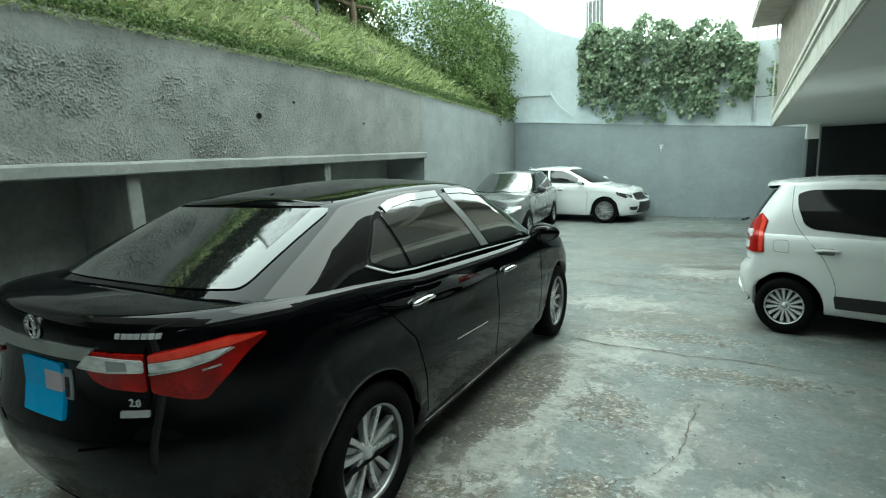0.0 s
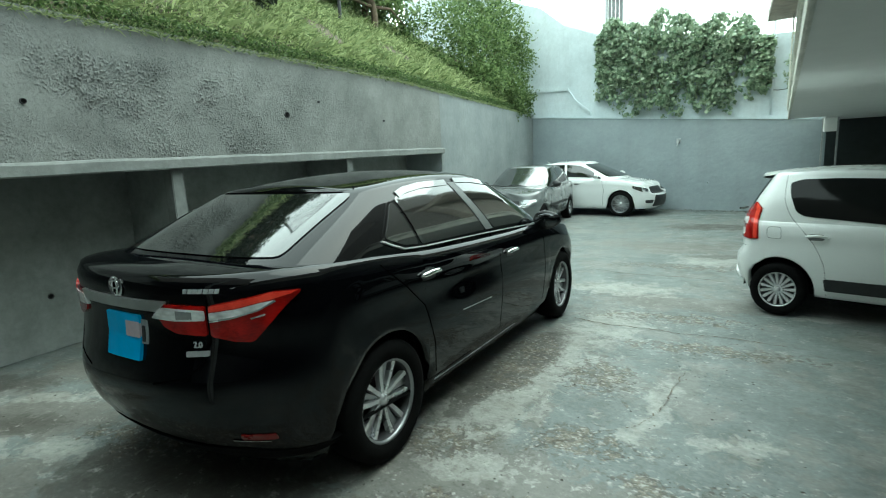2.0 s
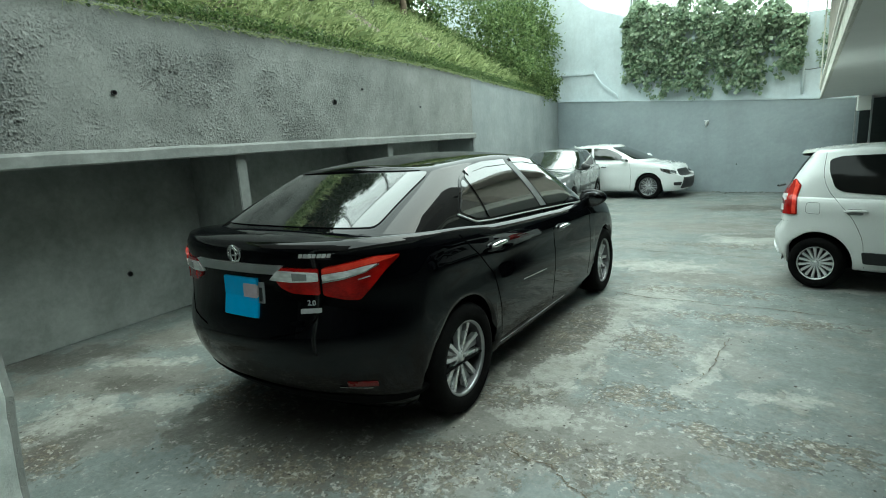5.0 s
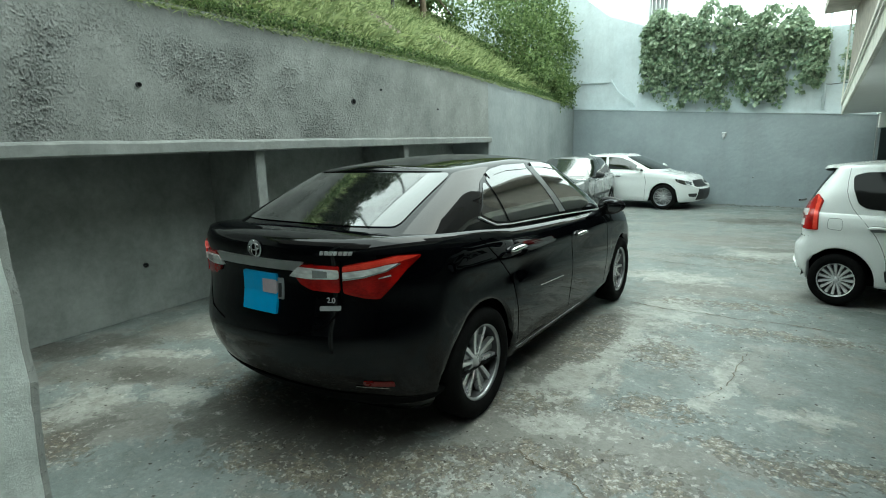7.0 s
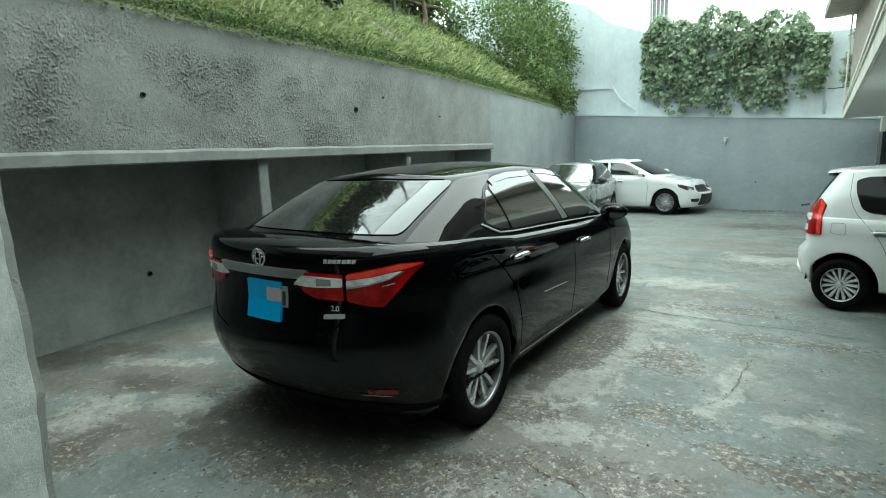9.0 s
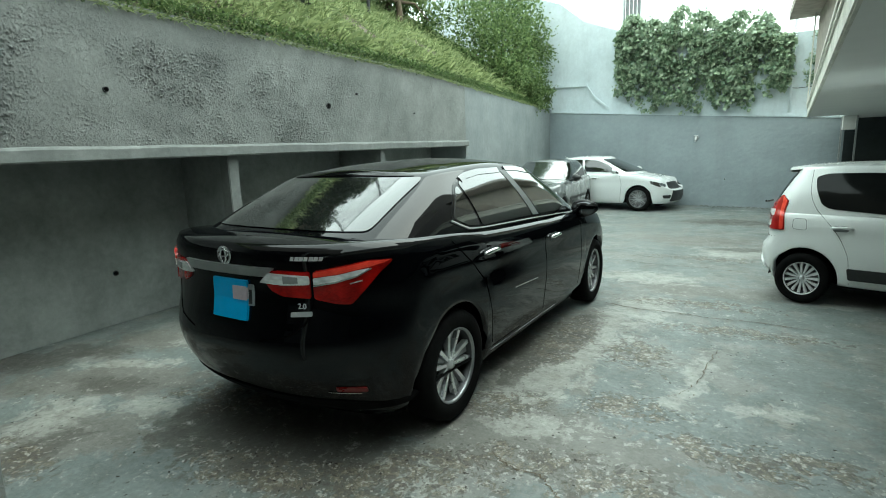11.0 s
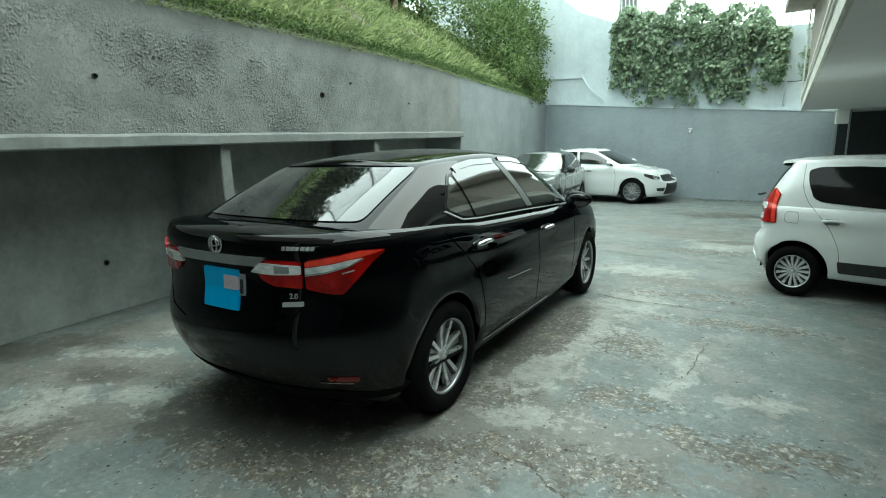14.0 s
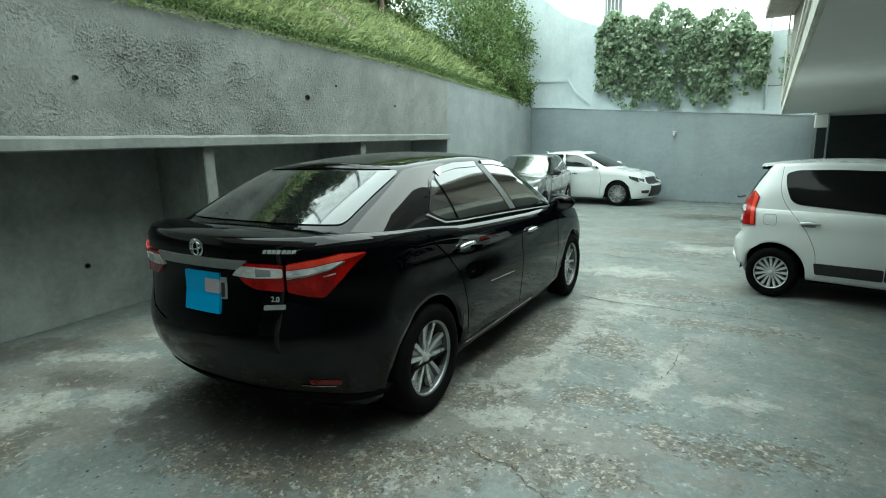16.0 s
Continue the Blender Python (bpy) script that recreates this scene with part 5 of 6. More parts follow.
def white_sedan():
    s = LANCER
    car, bvh = car_base(s, "white four-door sedan with a black grille parked along the wall", pose(-2.80, 12.37, 0, 0, 0, -98.5) @ Matrix.Diagonal((0.95, 0.95, 0.95, 1)), M_WHITE_PAINT)
    part("windscreen", patch(bvh, rounded([(-0.66, 1.03), (0.66, 1.03), (0.52, 1.38), (-0.52, 1.38)], 0.05), "front", 0.006, 0.03), M_TINT, car, "dark tinted windscreen", True)
    part("rear_window", patch(bvh, rounded([(-0.60, 1.14), (0.60, 1.14), (0.50, 1.39), (-0.50, 1.39)], 0.05), "rear", 0.006, 0.03), M_TINT, car, "dark tinted rear window", True)
    for side in (1, -1):
        view = "right" if side > 0 else "left"
        f = lambda pts: [(side * y, z) for y, z in pts]
        part("rear_door_glass", patch(bvh, rounded(f([(0.02, 1.15), (0.2, 1.075), (1.03, 1.05), (0.95, 1.38), (0.6, 1.385), (0.3, 1.34)]), 0.03), view, 0.006, 0.03), M_TINT, car, "dark tinted side glass", True)
        part("front_door_glass", patch(bvh, rounded(f([(1.10, 1.05), (2.05, 1.02), (1.7, 1.24), (1.4, 1.35), (1.02, 1.38)]), 0.03), view, 0.006, 0.03), M_TINT, car, "dark tinted side glass", True)
        door_handle(car, bvh, side, 0.45, 0.88, M_WHITE_PAINT, 0.2, M_PILLAR)
        door_handle(car, bvh, side, 1.42, 0.87, M_WHITE_PAINT, 0.2, M_PILLAR)
        seam(car, bvh, f([(1.07, 1.05), (1.12, 0.7), (1.12, 0.24)]), view)
        seam(car, bvh, f([(2.1, 1.0), (2.18, 0.7), (2.14, 0.24)]), view)
        seam(car, bvh, f([(-0.05, 1.12), (0.16, 0.9), (0.4, 0.6), (0.44, 0.24)]), view)
        door_mirror(car, (side * 0.95, 1.98, 1.07), side, M_WHITE_PAINT)
        a = 140
        c, k = math.cos(radians(a)), math.sin(radians(a))
        u = lambda x, y: c * x + k * y
        part("headlamp", patch(bvh, [(side * p, z) for p, z in rounded([(u(0.85, 2.92), 0.795), (u(0.60, 3.34), 0.695), (u(0.63, 3.33), 0.635), (u(0.80, 3.15), 0.645), (u(0.86, 2.97), 0.72)], 0.02)], side * a, 0.008, 0.04), M_TINT, car, "dark smoked headlamp", True)
        part("headlamp_lens", patch(bvh, [(side * p, z) for p, z in rounded([(u(0.74, 3.14), 0.725), (u(0.66, 3.27), 0.695), (u(0.67, 3.27), 0.655), (u(0.76, 3.14), 0.672)], 0.012)], side * a, 0.012, 0.04), M_LAMP, car, "clear lens in the headlamp", True)
        part("fog_lamp", patch(bvh, rounded([(-side * 0.50, 0.42), (-side * 0.72, 0.42), (-side * 0.70, 0.34), (-side * 0.52, 0.33)], 0.02), "front", 0.006, 0.05), M_TRIM, car, "black fog lamp recess", True)
    part("grille", patch(bvh, rounded([(-0.38, 0.74), (0.38, 0.74), (0.50, 0.25), (-0.50, 0.25)], 0.05), "front", 0.010, 0.06), M_TRIM, car, "black trapezoid grille", True)
    part("antenna", tube(bmesh.new(), [(0, 0.18, 1.41), (0, 0.1, 1.46), (0, 0.05, 1.485)], [0.02, 0.012, 0.004]), M_WHITE_PAINT, car, "roof antenna fin")
    return car


COMPACT = dict(HATCH, name="compact_car", yr=-0.66, yf=3.24, w=0.82, base=2.465, track=0.81, hub=0.285, arch=0.33, rim=0.175, style="plain",
               shoulder=[(-0.66, 0.95), (1.0, 0.92), (2.2, 0.90), (2.7, 0.84), (3.24, 0.68)], deck=[(-0.66, 0.96), (2.1, 0.93), (2.6, 0.88), (2.9, 0.80)],
               cabin=dict(HATCH["cabin"], b0=-0.56, b1=2.25, wb=0.74, t0=-0.05, t1=1.30, wt=0.545, belt=[(-0.6, 0.90), (2.25, 0.86)], edge=[(-0.05, 1.335), (0.5, 1.365), (1.3, 1.335)], roof=[(-0.05, 1.38), (0.5, 1.42), (0.9, 1.42), (1.3, 1.385)]))


def silver_compact():
    s = COMPACT
    car, bvh = car_base(s, "dusty silver-grey older hatchback parked nose to tail", pose(-2.36, 10.7, 0, 0, 0, 180 + 5) @ Matrix.Diagonal((0.97, 0.97, 0.97, 1)), M_SILVER_PAINT)
    part("windscreen", patch(bvh, rounded([(-0.60, 0.95), (0.60, 0.95), (0.49, 1.345), (-0.49, 1.345)], 0.05), "front", 0.006, 0.03), M_CLEAR, car, "windscreen that mirrors the sky", True)
    for side in (1, -1):
        view = "right" if side > 0 else "left"
        f = lambda pts: [(side * y, z) for y, z in pts]
        part("front_door_glass", patch(bvh, rounded(f([(0.95, 0.95), (1.85, 0.93), (1.5, 1.2), (1.22, 1.31), (0.9, 1.325)]), 0.03), view, 0.006, 0.03), M_TINT, car, "dark side glass", True)
        part("rear_door_glass", patch(bvh, rounded(f([(0.15, 0.98), (0.88, 0.95), (0.84, 1.325), (0.3, 1.31), (0.12, 1.15)]), 0.03), view, 0.006, 0.03), M_TINT, car, "dark side glass", True)
        seam(car, bvh, f([(0.92, 0.92), (0.94, 0.25)]), view)
        seam(car, bvh, f([(1.9, 0.9), (1.94, 0.6), (1.92, 0.25)]), view)
        part("side_moulding", patch(bvh, ribbon(f([(0.35, 0.52), (2.0, 0.52)]), 0.06), view, 0.012, 0.08), M_TRIM, car, "black rubber side moulding")
        door_mirror(car, (side * 0.89, 1.75, 0.98), side, M_TRIM)
        part("headlamp", patch(bvh, rounded([(-side * 0.42, 0.70), (-side * 0.72, 0.70), (-side * 0.72, 0.56), (-side * 0.42, 0.56)], 0.02), "front", 0.006, 0.05), M_LAMP, car, "clear headlamp")
    part("grille", patch(bvh, rounded([(-0.38, 0.68), (0.38, 0.68), (0.38, 0.58), (-0.38, 0.58)], 0.02), "front", 0.006, 0.06), M_TRIM, car, "black grille")
    for x in (-0.3, 0.15):
        part("wiper", tube(bmesh.new(), [(x, 2.17, 0.95), (x + 0.2, 2.10, 0.975), (x + 0.45, 2.08, 0.985)], 0.009), M_TRIM, car, "black wiper")
    return car


black_sedan()
white_hatchback()
white_sedan()
silver_compact()

# ---- plants ----
def leaf_mesh(name, mat, parent, centres, dirs, sizes, width=0.55, fold=0.25, label="", droop=0.0):
    """Many small folded leaves as one mesh; centres, dirs: arrays of places and pointing directions."""
    rng = np.random.default_rng(len(centres))
    n = len(centres)
    d = dirs / np.linalg.norm(dirs, axis=1)[:, None]
    r = rng.normal(size=(n, 3))
    s = np.cross(d, r)
    s /= np.linalg.norm(s, axis=1)[:, None]
    up = np.cross(s, d)
    L = sizes[:, None]
    base = centres
    tip = centres + d * L + np.array([0, 0, -1.0]) * droop * L
    mid = centres + d * L * 0.5
    left = mid + s * L * width / 2 + up * L * fold * 0.5
    right = mid - s * L * width / 2 + up * L * fold * 0.5
    verts = np.stack([base, left, tip, right], 1).reshape(-1, 3)
    k = np.arange(n)[:, None] * 4
    faces = np.concatenate([k + np.array([[0, 1, 2]]), k + np.array([[0, 2, 3]])], 1).reshape(-1, 3)
    me = bpy.data.meshes.new(name)
    me.from_pydata(verts.tolist(), [], faces.tolist())
    me.materials.append(mat)
    ob = new(name, me)
    ob.parent = parent
    if label:
        tagged(ob, label)
    return ob


def grow(rng, root, tips, r0, bm):
    """A trunk from the root with a limb to each tip."""
    root = Vector(root)
    top = root + Vector((0, 0, 1)) * 0.9
    tube(bm, [root, root.lerp(top, 0.5) + Vector((0.04, 0.03, 0)), top], [r0, r0 * 0.85, r0 * 0.7])
    return top


def bush(label, root, lumps, leaves, leaf, mat, seed, spread=0.5):
    """A shrub of many leaf clumps on limbs; lumps: (x, y, z, radius)."""
    rng = np.random.default_rng(seed)
    plant = thing("bush", label, "bush", pose(*root))
    R = Vector(root)
    bm = bmesh.new()
    top = grow(rng, (0, 0, -0.1), [], 0.09, bm)
    part("trunk", bm, M_BARK, plant, "", True)
    cs, ds = [], []
    per = leaves // len(lumps)
    for x, y, z, r in lumps:
        c = np.array([x, y, z]) - np.array(root)
        bm = bmesh.new()
        m = (Vector(c) + top) / 2 + Vector((0.1, -0.1, 0.05))
        tube(bm, [top - Vector((0, 0, 0.2)), m, Vector(c)], [0.045, 0.028, 0.012], 6)
        part("limb", bm, M_BARK, plant)
        clumps = rng.normal(size=(max(6, per // 26), 3))
        clumps /= np.linalg.norm(clumps, axis=1)[:, None]
        clumps *= (rng.random(len(clumps)) ** 0.4)[:, None] * r
        pick = rng.integers(0, len(clumps), per)
        p = c + clumps[pick] + rng.normal(size=(per, 3)) * r * 0.16
        cs.append(p)
        ds.append(rng.normal(size=(per, 3)) + (p - c) / r * 0.8 + np.array([0, 0, -0.25]))
    cs, ds = np.concatenate(cs), np.concatenate(ds)
    leaf_mesh("crown", mat, plant, cs, ds, leaf * rng.uniform(0.6, 1.3, len(cs)))
    return plant


# corner bush that leans over the wall
rng = np.random.default_rng(4)
lumps = [(-4.15, 12.6, 3.6, 0.75), (-4.0, 12.9, 4.4, 0.65), (-4.1, 12.8, 5.1, 0.7), (-4.3, 12.4, 5.8, 0.7), (-4.0, 11.6, 3.7, 0.7), (-4.2, 11.2, 4.4, 0.8), (-4.3, 11.6, 5.1, 0.8), (-3.85, 10.6, 3.45, 0.55),
         (-4.6, 10.4, 4.2, 0.8), (-4.9, 10.6, 5.1, 0.9), (-5.0, 12.0, 6.2, 0.9), (-3.9, 12.95, 3.25, 0.5), (-3.75, 11.9, 3.15, 0.45)]
bush("dense green bush leaning over the corner of the wall", (-4.6, 11.8, 3.2), lumps, 26000, 0.09, M_LEAF, 2)
for k, (yy, oo) in enumerate(((-1.0, 3.4), (1.6, 3.0), (4.0, 3.3), (6.2, 2.8), (8.4, 2.6))):
    xx, zz = wx(yy, oo), wall_top(yy) + 0.8 * oo ** 0.9
    r = random.Random(40 + k)
    bush("loose light green shrub on the grass bank", (xx, yy, zz - 0.1), [(xx + r.uniform(-0.7, 0.7), yy + r.uniform(-1.2, 1.2), zz + r.uniform(0.2, 1.3), r.uniform(0.4, 0.7)) for _ in range(7)], 4200, 0.11, M_LEAF, 30 + k)
bush("tall dark green shrub behind the grass bank", (-6.4, 9.0, 5.4), [(-6.4, 9.0, 6.2, 0.9), (-6.0, 8.2, 5.8, 0.7), (-6.8, 10.0, 6.8, 0.9), (-6.3, 9.8, 5.9, 0.8), (-6.6, 7.6, 6.4, 0.7)], 6000, 0.12, M_LEAF, 5)
# shrub added out of view so the rear window mirrors dark leaves, not grass
r = random.Random(87)
bush("unseen dark green shrub added to darken the rear window reflection", (-3.7, 1.2, 4.0),
     [(-3.5 + r.uniform(-0.3, 0.2) - 0.3 * j, -0.6 + 0.42 * k + r.uniform(-0.2, 0.2), 4.05 + 0.6 * j + r.uniform(-0.1, 0.15), r.uniform(0.36, 0.5)) for k in range(10) for j in range(2)], 12000, 0.10, M_DARKLEAF, 52)
r = random.Random(88)
bush("tall dense dark green tree on the grass bank", (-5.0, 1.2, 4.2),
     [(-5.0 + r.uniform(-0.35, 0.35), -1.6 + 0.42 * k + r.uniform(-0.2, 0.2), 4.7 + 0.72 * j + r.uniform(-0.2, 0.2), r.uniform(0.5, 0.72)) for k in range(14) for j in range(5) if 4.7 + 0.72 * j < 6.45 - 0.20 * max(0.0, 0.42 * k - 1.6)],
     34000, 0.13, M_DARKLEAF, 51)
bush("small dark shrub at the end of the upper wall", (3.25, 12.85, 2.6), [(3.12, 12.75, 3.1, 0.26), (3.15, 12.7, 3.5, 0.26), (3.2, 12.7, 3.9, 0.22)], 1600, 0.07, M_VINE, 8)


def vine():
    """A climber that hangs over the upper wall in a thick curtain."""
    rng = np.random.default_rng(11)
    plant = thing("climbing_plant", "thick green climber hanging over the upper wall", "climber", pose(0.5, by(0.5, 0.1), 2.6))
    o = np.array([0.5, by(0.5, 0.1), 2.6])
    n = 15000
    cs = []
    top = lambda x: 5.25 - 0.12 * (x + 1.5) - (0.16 * max(0, x - 0.6) ** 1.5) - 0.7 * max(0, -1.0 - x) + 0.16 * math.sin(x * 4.1 + 0.6) + 0.10 * math.sin(x * 9.3 + 1)
    low = lambda x: 2.76 - 0.09 * (x + 1.5) + (0.9 - 1.2 * (x + 1.62) if x < -1.0 else 0.0) * (0.7 if x < -1.0 else 0) + 0.9 * max(0, x - 1.75) + 0.16 * math.sin(x * 6.3 + 2) + 0.10 * math.sin(x * 17)
    while len(cs) < n:
        x = rng.uniform(-1.62, 2.62)
        t, l = top(x), low(x)
        z = l + (t - l) * rng.random() ** 0.85
        edge = min(1, (t - z) / 0.5 + 0.15, (x + 1.7) / 0.35, (2.72 - x) / 0.3)
        lump = noise.noise((x * 2.3, z * 2.3, 1.0)) + 0.6 * noise.noise((x * 6, z * 6, 3.0))
        if rng.random() > 0.55 + 0.6 * lump:
            continue
        if z < l + 0.9 and rng.random() > 0.35 + 0.65 * (z - l) / 0.9 + 0.5 * lump:
            continue
        depth = (0.06 + 0.34 * max(0.0, min(1.0, edge)) * (0.55 + 0.6 * lump)) * (0.4 + 0.6 * rng.random())
        cs.append((x, by(x, 0.10) - depth + (0.25 * rng.random() if z > 4.6 - 0.2 * x else 0), z))
    cs = np.array(cs) - o
    ds = rng.normal(size=(n, 3)) * 0.6 + np.array([0, -0.5, -0.9])
    leaf_mesh("foliage", M_VINE, plant, cs, ds, 0.115 * rng.uniform(0.5, 1.4, n), 0.75, 0.2)
    for x in (-1.55, -1.42, -1.3, -1.12, -0.9, -0.55, 0.1, 0.8, 1.5, 2.2):
        length = rng.uniform(0.5, 1.3)
        z1 = 2.66 + rng.uniform(0.0, 0.35) + (0.35 if x < -1.4 else 0)
        bm = bmesh.new()
        pts = [(x + 0.06 * math.sin(k * 1.3 + x) - o[0], by(x, 0.02) - 0.04 * k / 6 - o[1], z1 + length * (1 - k / 6) - o[2]) for k in range(7)]
        tube(bm, pts, [0.012 - 0.0014 * k for k in range(7)], 5)
        part("stem", bm, M_BARK, plant)
        m = 46
        q = np.array([pts[rng.integers(1, 7)] for _ in range(m)]) + rng.normal(size=(m, 3)) * 0.05
        leaf_mesh("strand_leaves", M_VINE, plant, q, rng.normal(size=(m, 3)) * 0.6 + np.array([0, -0.3, -1]), 0.075 * rng.uniform(0.6, 1.3, m), 0.7)


vine()


def grass():
    rng = np.random.default_rng(21)
    n = 130000
    y = rng.uniform(-5, 12.8, n)
    o = rng.random(n) ** 1.6 * 4.2 - 0.05
    L = rng.uniform(0.06, 0.21, n) * (1 + 0.9 * (rng.random(n) > 0.92))
    keep = np.array([noise.noise((float(a) * 0.8, float(b) * 1.2, 2.0)) > -0.45 for a, b in zip(y, o)])
    y, o, L = y[keep], o[keep], L[keep]
    n = len(y)
    z = 2.74 + 0.03 * np.minimum(y, 5.0) - 0.04 + 0.8 * np.maximum(o, 0.0) ** 0.9
    base = np.stack([-2.05 - 0.12 * y - o, y, z], 1)
    lean = rng.normal(size=(n, 3)) * 0.7 + np.array([0.3, -0.05, 0.8])
    over = o < 0.22
    lean[over] += np.array([0.35, 0, -0.25]) * rng.uniform(0.0, 1.0, over.sum())[:, None]
    L[over] *= 0.28
    me_holder = leaf_mesh("grass", M_GRASS, None, base, lean, L, 0.032, 0.0, "", 0.25)
    tagged(me_holder, "long yellow-green grass over the edge of the bank", "grass", kind="stuff")
    m = 26000
    y = rng.uniform(-5, 12.6, m)
    o = rng.uniform(-0.02, 0.22, m)
    z = 2.72 + 0.03 * np.minimum(y, 5.0) + rng.uniform(-0.03, 0.17, m)
    c = np.stack([-2.05 - 0.12 * y - o, y, z], 1)
    creep = leaf_mesh("creeper", M_CREEPER, None, c, rng.normal(size=(m, 3)) + np.array([0.5, 0, 0.1]), rng.uniform(0.02, 0.05, m), 0.6)
    m = 9000
    y = rng.uniform(-4, 12.6, m)
    o = rng.uniform(0.1, 3.6, m)
    c = np.stack([-2.05 - 0.12 * y - o, y, 2.74 + 0.03 * np.minimum(y, 5.0) + 0.8 * o ** 0.9 + rng.uniform(0.0, 0.22, m)], 1)
    weeds = leaf_mesh("weeds", M_GRASS, None, c, rng.normal(size=(m, 3)) + np.array([0.5, 0, 0.3]), rng.uniform(0.025, 0.06, m), 0.45)
    tagged(weeds, "pale green leafy weeds among the grass", "weeds", kind="stuff")
    tagged(creep, "dark low creeper along the top of the retaining wall", "creeper", kind="stuff")


grass()

# ---- small things and the distance ----
def weep_hole(name, x, y, z, r):
    hole = thing(name, "short dark drain pipe in the cement wall", "drain pipe", pose(x, y, z), "drain holes")
    bm = lathe(bmesh.new(), [(r * 0.75, -0.06), (r * 0.78, 0.006), (r, 0.010), (r * 1.1, -0.03)], steps=18)
    part("pipe_rim", bm, M_TRIM, hole, "", True)
    # near-black disc closes the pipe; the hole's shade is its colour
    bm = lathe(bmesh.new(), [(0.0005, 0.002), (r * 0.8, 0.002)], steps=18)
    part("pipe_mouth", bm, M_WELL, hole, "black disc painted for the shaded pipe mouth")


for y, z, r in ((-0.28, 2.07, 0.020), (2.41, 2.15, 0.034), (3.02, 2.35, 0.014), (4.6, 2.2, 0.012)):
    weep_hole("drain_pipe", wx(y) + 0.012, y, z, r)
weep_hole("drain_pipe", wx(0.0, 0.85) + 0.004, 0.0, 0.49, 0.024)

lamp = thing("wall_tap", "small pale metal tap on the back wall", "tap", pose(0.62, by(0.62) - 0.005, 1.80) @ Matrix.Diagonal((1.5, 1.5, 1.5, 1)))
part("flange", lathe(bmesh.new(), [(0.001, 0.016), (0.035, 0.016), (0.04, 0.0)], steps=20), M_METAL, lamp).matrix_basis = pose(0, 0, 0, 0, 0, -90)
part("spout", tube(bmesh.new(), [(0, 0, 0), (0, -0.07, 0.01), (0, -0.11, -0.02), (0, -0.115, -0.07)], [0.016, 0.018, 0.016, 0.014]), M_COVER, lamp, "", True)
part("knob", boxed((-0.035, -0.08, 0.03), (0.035, -0.05, 0.045), 0.006, 2), M_COVER, lamp)
part("stem", tube(bmesh.new(), [(0, -0.065, 0.0), (0, -0.065, 0.035)], 0.008), M_METAL, lamp)

hook = thing("wall_hook", "small dark metal stub low on the back wall", "hook", pose(1.35, by(1.35) - 0.004, 0.72))
part("stub", tube(bmesh.new(), [(0, 0.01, 0), (0, -0.04, 0), (0, -0.05, -0.02)], 0.014), M_TRIM, hook)

# posts and openings under the overhang
def frame_post(x, y, label, mat, w=0.05):
    post = thing("garage_post", label, "post", pose(x, y, 0), "posts under the overhang")
    part("shaft", boxed((-w / 2, -w / 2, 0), (w / 2, w / 2, 2.115), 0.006, 2), mat, post)
    return post


frame_post(3.62, 12.35, "thin pale steel post at the end of the back wall", M_METAL, 0.035)
frame_post(3.86, 12.1, "thin pale steel post at the end of the back wall", M_METAL, 0.035)
hang = thing("hanging_panel", "pale boxed panel under the overhang", "panel", pose(3.74, 12.25, 1.82))
part("panel_box", boxed((-0.12, -0.14, 0.0), (0.12, 0.14, 0.295), 0.01, 2), M_SOFFIT, hang)
tile_post = thing("tiled_post", "narrow post faced with pale tiles", "post", pose(4.12, 6.6, 0), "posts under the overhang")
part("core", boxed((-0.05, -0.05, 0), (0.05, 0.05, 2.115)), M_LEDGE, tile_post)
for k in range(14):
    part("tile", boxed((-0.058, -0.058, 0.004 + k * 0.15), (0.058, 0.058, 0.144 + k * 0.15), 0.004), M_FASCIA, tile_post)
bm = bmesh.new()
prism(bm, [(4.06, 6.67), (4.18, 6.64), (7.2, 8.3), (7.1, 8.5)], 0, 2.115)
tagged(part("wall_east_partition", bm, M_UNLIT_DEPTH), "partition under the overhang, shade put into its near-black colour", "wall", kind="structure")
for k in range(3):
    batten = thing("ceiling_batten", "slim wooden batten under the soffit", "batten", pose(4.0 + 0.16 * k, 0, 2.10), "soffit battens")
    bm = prism(bmesh.new(), [(0.33, 8.0), (0.37, 8.0), (0.10, 2.0), (0.06, 2.0)], -0.02, 0.014)
    part("batten_bar", bm, M_FASCIA, batten)

# eave over the upper floor
eave = bmesh.new()
prism(eave, [(2.62, 6.45), (2.46, 11.6), (4.2, 11.6), (4.2, 6.45)], 4.175, 4.36)
tagged(part("trim_eave", eave, M_HAZED_FACADE), "eave of the upper floor, haze put into its beige", "eave", kind="structure")
for y in (11.2,):
    rail = thing("balcony_post", "pale thin post on the edge of the overhang", "post", pose(2.90, y, 2.34), "balcony posts")
    part("post_bar", tube(bmesh.new(), [(0, 0, 0), (0.0, 0.0, 0.9), (0.01, 0.0, 1.835)], 0.014), M_FASCIA, rail)
drain = thing("downpipe", "thin pale downpipe on the upper wall", "pipe", pose(2.62, by(2.62, 0.1), 2.3))
part("pipe_run", tube(bmesh.new(), [(0, -0.04, 0), (0, -0.04, 1.2), (0.0, -0.04, 2.35)], 0.03), M_UPPER, drain, "", True)
cable = thing("cable", "thin dark cable across the wall", "cable", pose(2.2, by(2.2), 2.9))
part("cable_run", tube(bmesh.new(), [(0.2, 0.05, 0.0), (0.55, 0.0, -0.05), (0.9, -0.1, -0.04), (1.3, -0.2, 0.02)], 0.009, 6), M_TRIM, cable)

